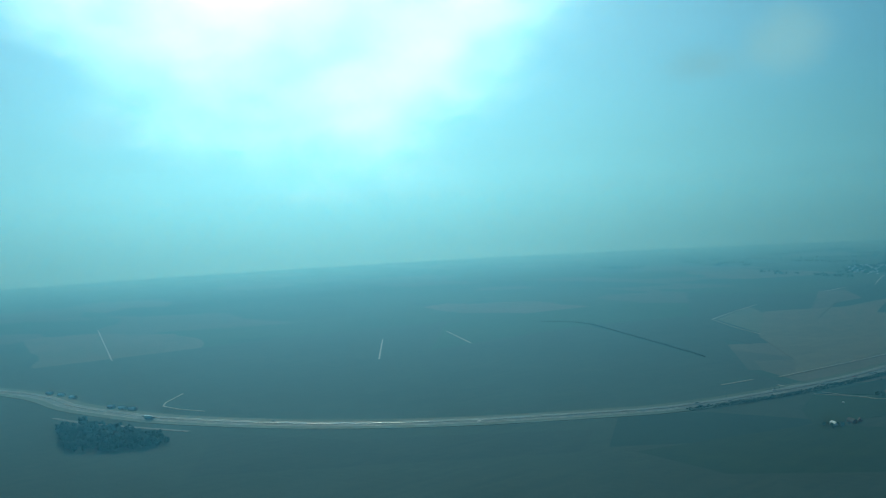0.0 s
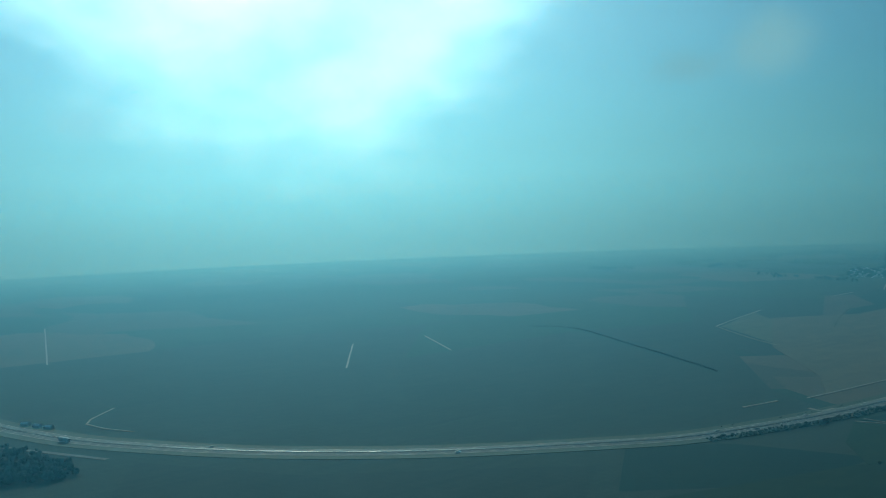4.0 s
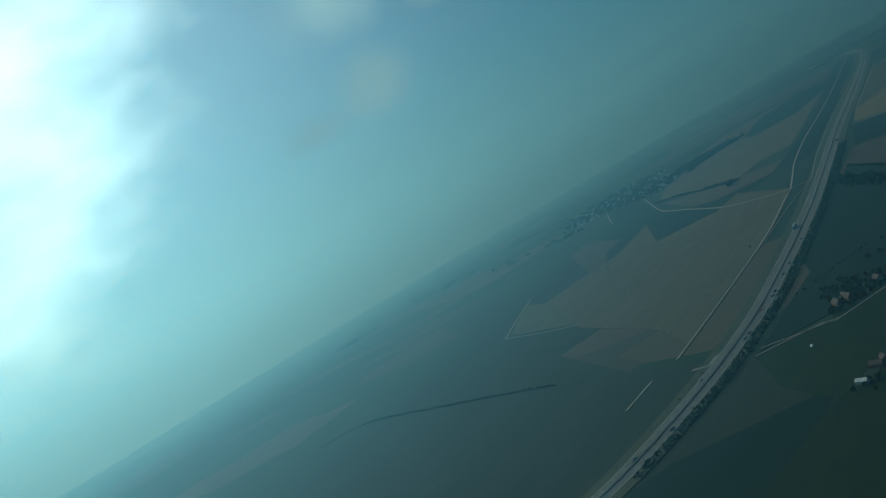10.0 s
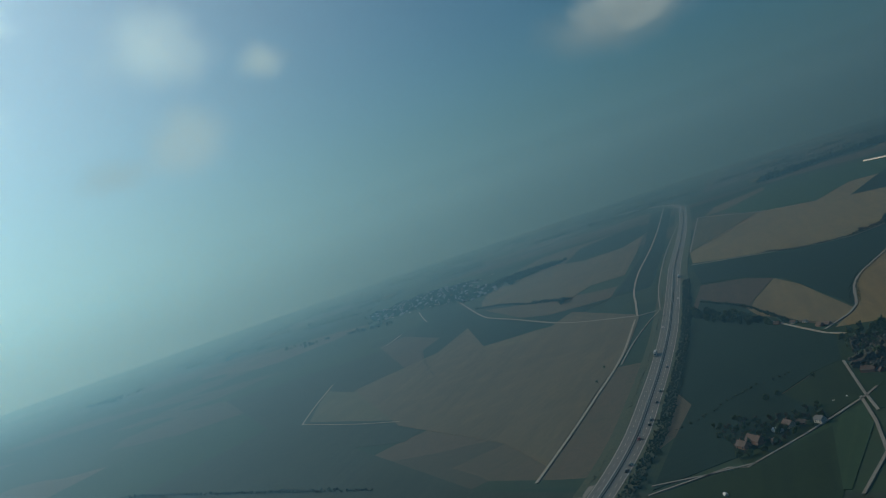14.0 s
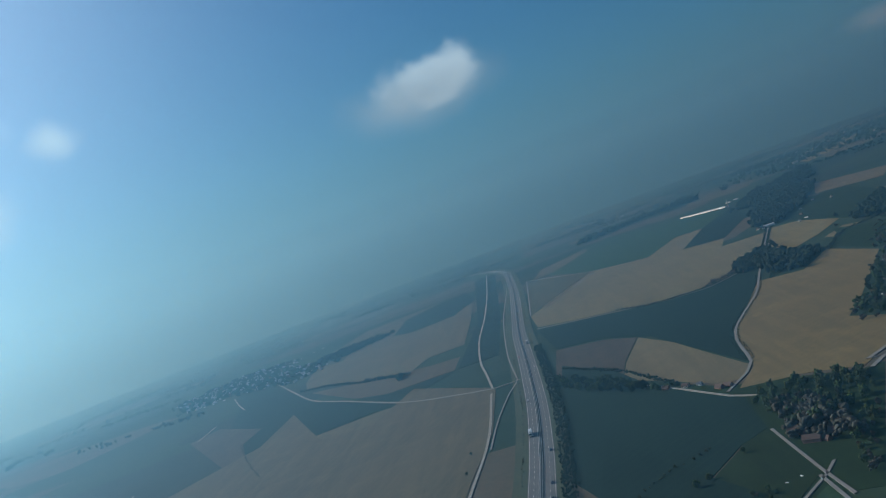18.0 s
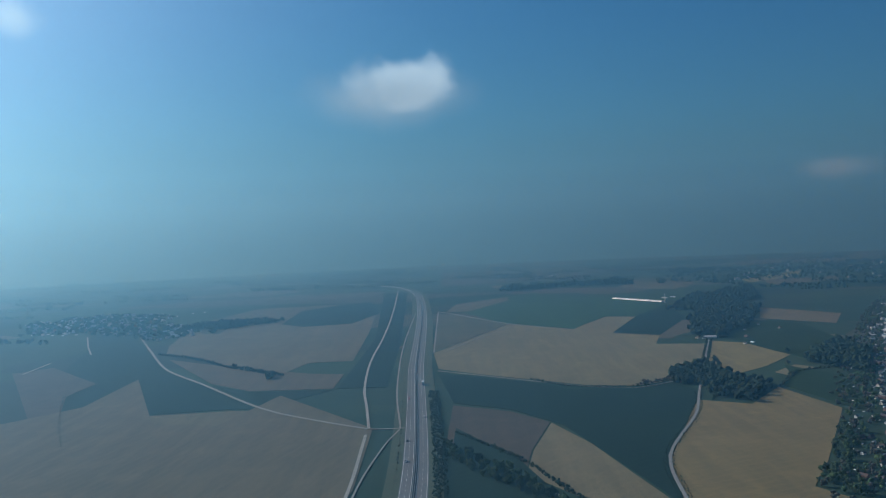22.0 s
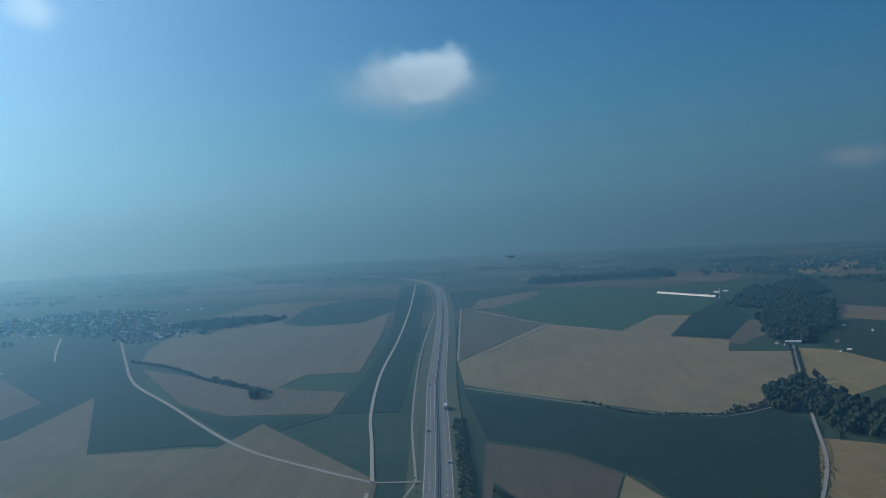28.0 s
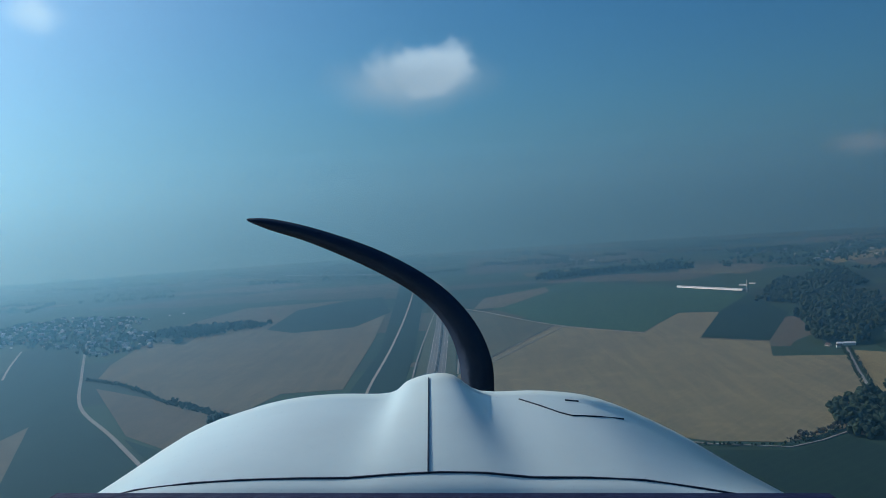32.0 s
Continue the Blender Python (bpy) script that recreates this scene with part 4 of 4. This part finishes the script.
# ---- vehicles on the motorway ----
PAINTS = [plain_material("car_paint_" + n, c, tuple(v * 0.92 for v in c), 2.0, 0.3, 0.1, 0.0, 0.5) for n, c in (("white", (0.7, 0.7, 0.7)), ("grey", (0.16, 0.17, 0.18)), ("black", (0.03, 0.03, 0.035)), ("red", (0.35, 0.04, 0.03)), ("blue", (0.05, 0.09, 0.2)))]


def wheel(parent, x, y, r=0.32):
    bm = bmesh.new()
    bmesh.ops.create_cone(bm, cap_ends=True, segments=12, radius1=r, radius2=r, depth=0.22, matrix=pose(x, y, r, 0, 90, 0))
    tyre = part("wheel", bm, RUBBER, parent)
    bm = bmesh.new()
    bmesh.ops.create_cone(bm, cap_ends=True, segments=8, radius1=r * 0.6, radius2=r * 0.6, depth=0.24, matrix=pose(x, y, r, 0, 90, 0))
    part("rim", bm, STEEL, tyre)


def make_car(paint, label):
    car = tagged(new("car"), label, "car", "traffic on the motorway")
    bm = bmesh.new()
    side = [(-2.1, 0.3), (-2.15, 0.75), (-1.9, 0.95), (-1.1, 1.0), (-0.6, 1.42), (1.0, 1.45), (1.7, 1.0), (2.1, 0.92), (2.1, 0.3)]
    l = [bm.verts.new((-0.85, y, z)) for y, z in side]
    r = [bm.verts.new((0.85, y, z)) for y, z in side]
    bm.faces.new(l)
    bm.faces.new(r[::-1])
    for i in range(len(side)):
        bm.faces.new((l[i], r[i], r[(i + 1) % len(side)], l[(i + 1) % len(side)]))
    bmesh.ops.recalc_face_normals(bm, faces=bm.faces)
    part("body", bm, paint, car)
    for name, pts in (("windscreen", ((-0.7, -1.08, 1.03), (0.7, -1.08, 1.03), (0.62, -0.64, 1.40), (-0.62, -0.64, 1.40))), ("rear_window", ((-0.7, 1.66, 1.05), (0.7, 1.66, 1.05), (0.62, 1.06, 1.43), (-0.62, 1.06, 1.43)))):
        bm = bmesh.new()
        q = [bm.verts.new(Vector(p) + Vector((0, 0, 0.02))) for p in pts] + [bm.verts.new(Vector(p) - Vector((0, 0, 0.02))) for p in pts]
        bm.faces.new(q[:4])
        bm.faces.new(q[7:3:-1])
        for i in range(4):
            bm.faces.new((q[i], q[i + 4], q[(i + 1) % 4 + 4], q[(i + 1) % 4]))
        bmesh.ops.recalc_face_normals(bm, faces=bm.faces)
        part(name, bm, GLASS, car)
    for x in (-0.78, 0.78):
        for y in (-1.3, 1.3):
            wheel(car, x, y)
    return car


def make_lorry(label):
    lorry = tagged(new("lorry"), label, "lorry", "traffic on the motorway")
    for name, lo, hi, m in (("cab", (-1.2, -6.4, 0.7), (1.2, -4.3, 3.3), PAINTS[0]), ("trailer", (-1.25, -3.9, 1.1), (1.25, 6.2, 3.9), FILM), ("chassis", (-0.9, -6.2, 0.6), (0.9, 6.0, 1.0), RUBBER), ("windscreen", (-1.0, -6.44, 1.9), (1.0, -6.36, 2.9), GLASS)):
        bm = bmesh.new()
        box(bm, lo, hi, 0.05)
        part(name, bm, m, lorry)
    for x in (-1.05, 1.05):
        for y in (-5.4, -3.0, 3.2, 4.5):
            wheel(lorry, x, y, 0.48)
    return lorry


CARS = [make_car(p, "small %s car driving on the motorway" % n) for p, n in zip(PAINTS, ("white", "grey", "black", "red", "blue"))]
LORRY = make_lorry("white articulated lorry on the motorway")
mid = spline(MOTORWAY, 5.0)
mid_side = sides(mid)
placed = set()
for y, lane, kind in ((512, -1, 5), (380, 1, 1), (309, 1, 2), (633, -1, 0), (451, 1, 4), (349, 1, 2), (218, 1, 2), (227, 1, 1), (296, 1, 2), (270, 2, 3), (160, -1, 0), (90, 1, 2), (60, -2, 1), (700, -1, 2), (790, 1, 0), (880, -1, 3), (960, 1, 5), (1080, -1, 2), (1200, 1, 1), (-120, 1, 0), (-260, -1, 2), (-330, 1, 5)):
    i = min(range(len(mid)), key=lambda n: abs(mid[n].y - y))
    d = (mid[i + 1] - mid[i]).normalized()
    off = {1: 7.2, 2: 3.6, -1: -7.2, -2: -3.6}[lane]
    p = mid[i] + mid_side[i] * off
    m = pose(p.x, p.y, 0.63, 0, 0, math.degrees(math.atan2(d.y, d.x)) + (90 if lane > 0 else -90))
    proto = LORRY if kind == 5 else CARS[kind]
    if kind in placed:
        copy_thing(proto, m)
    else:
        placed.add(kind)
        proto.matrix_basis = m

# ---- the aircraft's nose, placed and shaped to fit the camera's last view ----
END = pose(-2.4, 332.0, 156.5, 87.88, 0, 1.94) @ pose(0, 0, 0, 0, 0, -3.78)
PAINTED = plain_material("white_aircraft_paint", (0.79, 0.84, 0.73), (0.74, 0.79, 0.69), 4.0, 0.3, 0.0, 0.02, 0.5)
SEAM = plain_material("dark_panel_seam", (0.02, 0.025, 0.04), (0.03, 0.035, 0.05), 20.0, 0.6)
BLADE = plain_material("matt_black_blade_paint", (0.014, 0.024, 0.05), (0.02, 0.032, 0.06), 8.0, 0.55)
NAVY = plain_material("navy_blue_glareshield", (0.008, 0.01, 0.045), (0.012, 0.014, 0.055), 8.0, 0.7)
TOP = [(-0.660, -0.468), (-0.473, -0.343), (-0.358, -0.296), (-0.275, -0.275), (-0.192, -0.267), (-0.098, -0.265), (-0.065, -0.243), (-0.023, -0.230), (0.019, -0.232), (0.069, -0.261), (0.183, -0.261), (0.288, -0.276), (0.423, -0.334), (0.537, -0.400), (0.663, -0.468)]
REAR = [(-0.49 + 0.98 * i / 14, -0.338) for i in range(15)]


def along(rows, at):
    """A point on the smooth line through the rows, at a fractional place."""
    k = min(int(at), len(rows) - 2)
    w = at - k
    a, b, c, d = (rows[min(max(k + n, 0), len(rows) - 1)] for n in (-1, 0, 1, 2))
    return [0.5 * (2 * q + (r - p) * w + (2 * p - 5 * q + 4 * r - u) * w * w + (3 * q - p - 3 * r + u) * w ** 3) for p, q, r, u in zip(a, b, c, d)]


def skin(i, t):
    """A point of the cowling: i across (0 to 14), t from the windscreen (0) to the nose (1)."""
    fx, fy = along(TOP, i)
    rx, ry = along(REAR, i)
    s = t ** 0.8
    bulge = 0.012 * math.sin(math.pi * t)
    return Vector((rx * (1 - s) + fx * s, ry * (1 - s) + fy * s + bulge * (1 - abs(i - 7) / 9), -(0.9 + 0.35 * t)))


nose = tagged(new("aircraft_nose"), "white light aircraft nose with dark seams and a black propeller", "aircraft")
# stretched in depth so the outline fits the camera's lens
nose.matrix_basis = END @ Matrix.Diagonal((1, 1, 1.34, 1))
v = [skin(i / 4, t / 10) for t in range(11) for i in range(57)]
v += [Vector((p.x * 0.97, p.y - 0.06, p.z - 0.02)) for p in v[570:]] + [Vector((p.x, p.y - 0.3, p.z)) for p in v[:57]]
f = [(57 * t + i, 57 * t + i + 1, 57 * t + i + 58, 57 * t + i + 57) for t in range(11) for i in range(56)] + [(i, 684 + i, 685 + i, i + 1) for i in range(56)]
cowl = mesh_object("cowling", v, f, PAINTED, nose, True)


def seam(name, path, wide, parent, mat=SEAM):
    pts = [skin(i, t) + Vector((0, 0.002, 0)) for i, t in path]
    vv, ff = [], []
    for k, p in enumerate(pts):
        d = (pts[min(k + 1, len(pts) - 1)] - pts[max(k - 1, 0)]).normalized()
        s = d.cross(Vector((0, 1, 0.3))).normalized() * wide / 2
        vv += [p - s, p + s, p + s - Vector((0, 0.004, 0)), p - s - Vector((0, 0.004, 0))]
    for k in range(len(pts) - 1):
        for e in range(4):
            ff.append((4 * k + e, 4 * k + (e + 1) % 4, 4 * k + 4 + (e + 1) % 4, 4 * k + 4 + e))
    return mesh_object(name, vv, ff, mat, parent)


seam("panel_seam", [(i, 0.13) for i in range(15)], 0.0018, nose)
seam("hinge", [(6.75 + 0.15 * k / 10, 0.13 + 0.8 * k / 10) for k in range(11)], 0.0022, nose)
door_line = seam("oil_door", [(9.55, 0.86), (9.8, 0.76), (10.05, 0.68), (10.25, 0.65), (10.7, 0.67), (11.2, 0.74)], 0.0013, nose)
seam("door_latch", [(10.3, 0.86), (10.55, 0.86)], 0.0013, door_line)
v, f = [], []
# blade bent to follow its outline from the camera's last pose
EDGE = ((0.051, -0.216, 0.050), (0.048, -0.166, 0.048), (0.026, -0.112, 0.043), (-0.020, -0.062, 0.038), (-0.095, -0.018, 0.032), (-0.187, 0.018, 0.023), (-0.253, 0.036, 0.017), (-0.287, 0.043, 0.005))
for x, y, w in (along(EDGE, n / 5) for n in range(36)):
    k = len(v)
    turn = min(1.0, max(0.0, (0.052 - x) / 0.25))
    up = Vector((1 - 0.7 * turn, 0.1 + 0.85 * turn, 0)).normalized()
    c = Vector((x, y, -1.0)) * 1.5
    for q, z in ((up * w * 0.75, 0.0), (up * 0, 0.018), (-up * w * 0.75, 0.0), (up * 0, -0.018)):
        v.append(c + q + Vector((0, 0, z)))
    if k:
        f += [(k - 4 + e, k - 4 + (e + 1) % 4, k + (e + 1) % 4, k + e) for e in range(4)]
mesh_object("propeller_blade", v, f, BLADE, nose, True)
bm = bmesh.new()
bmesh.ops.create_cone(bm, cap_ends=True, segments=20, radius1=0.13, radius2=0.03, depth=0.3, matrix=Matrix.Translation((0.02, -0.56, -1.52)) @ pose(0, 0, 0, 180, 0, 0))
part("spinner", bm, PAINTED, nose)
bm = bmesh.new()
box(bm, (-0.52, -0.40, -0.91), (0.52, -0.3262, -0.885), 0.004)
part("glareshield", bm, NAVY, nose)
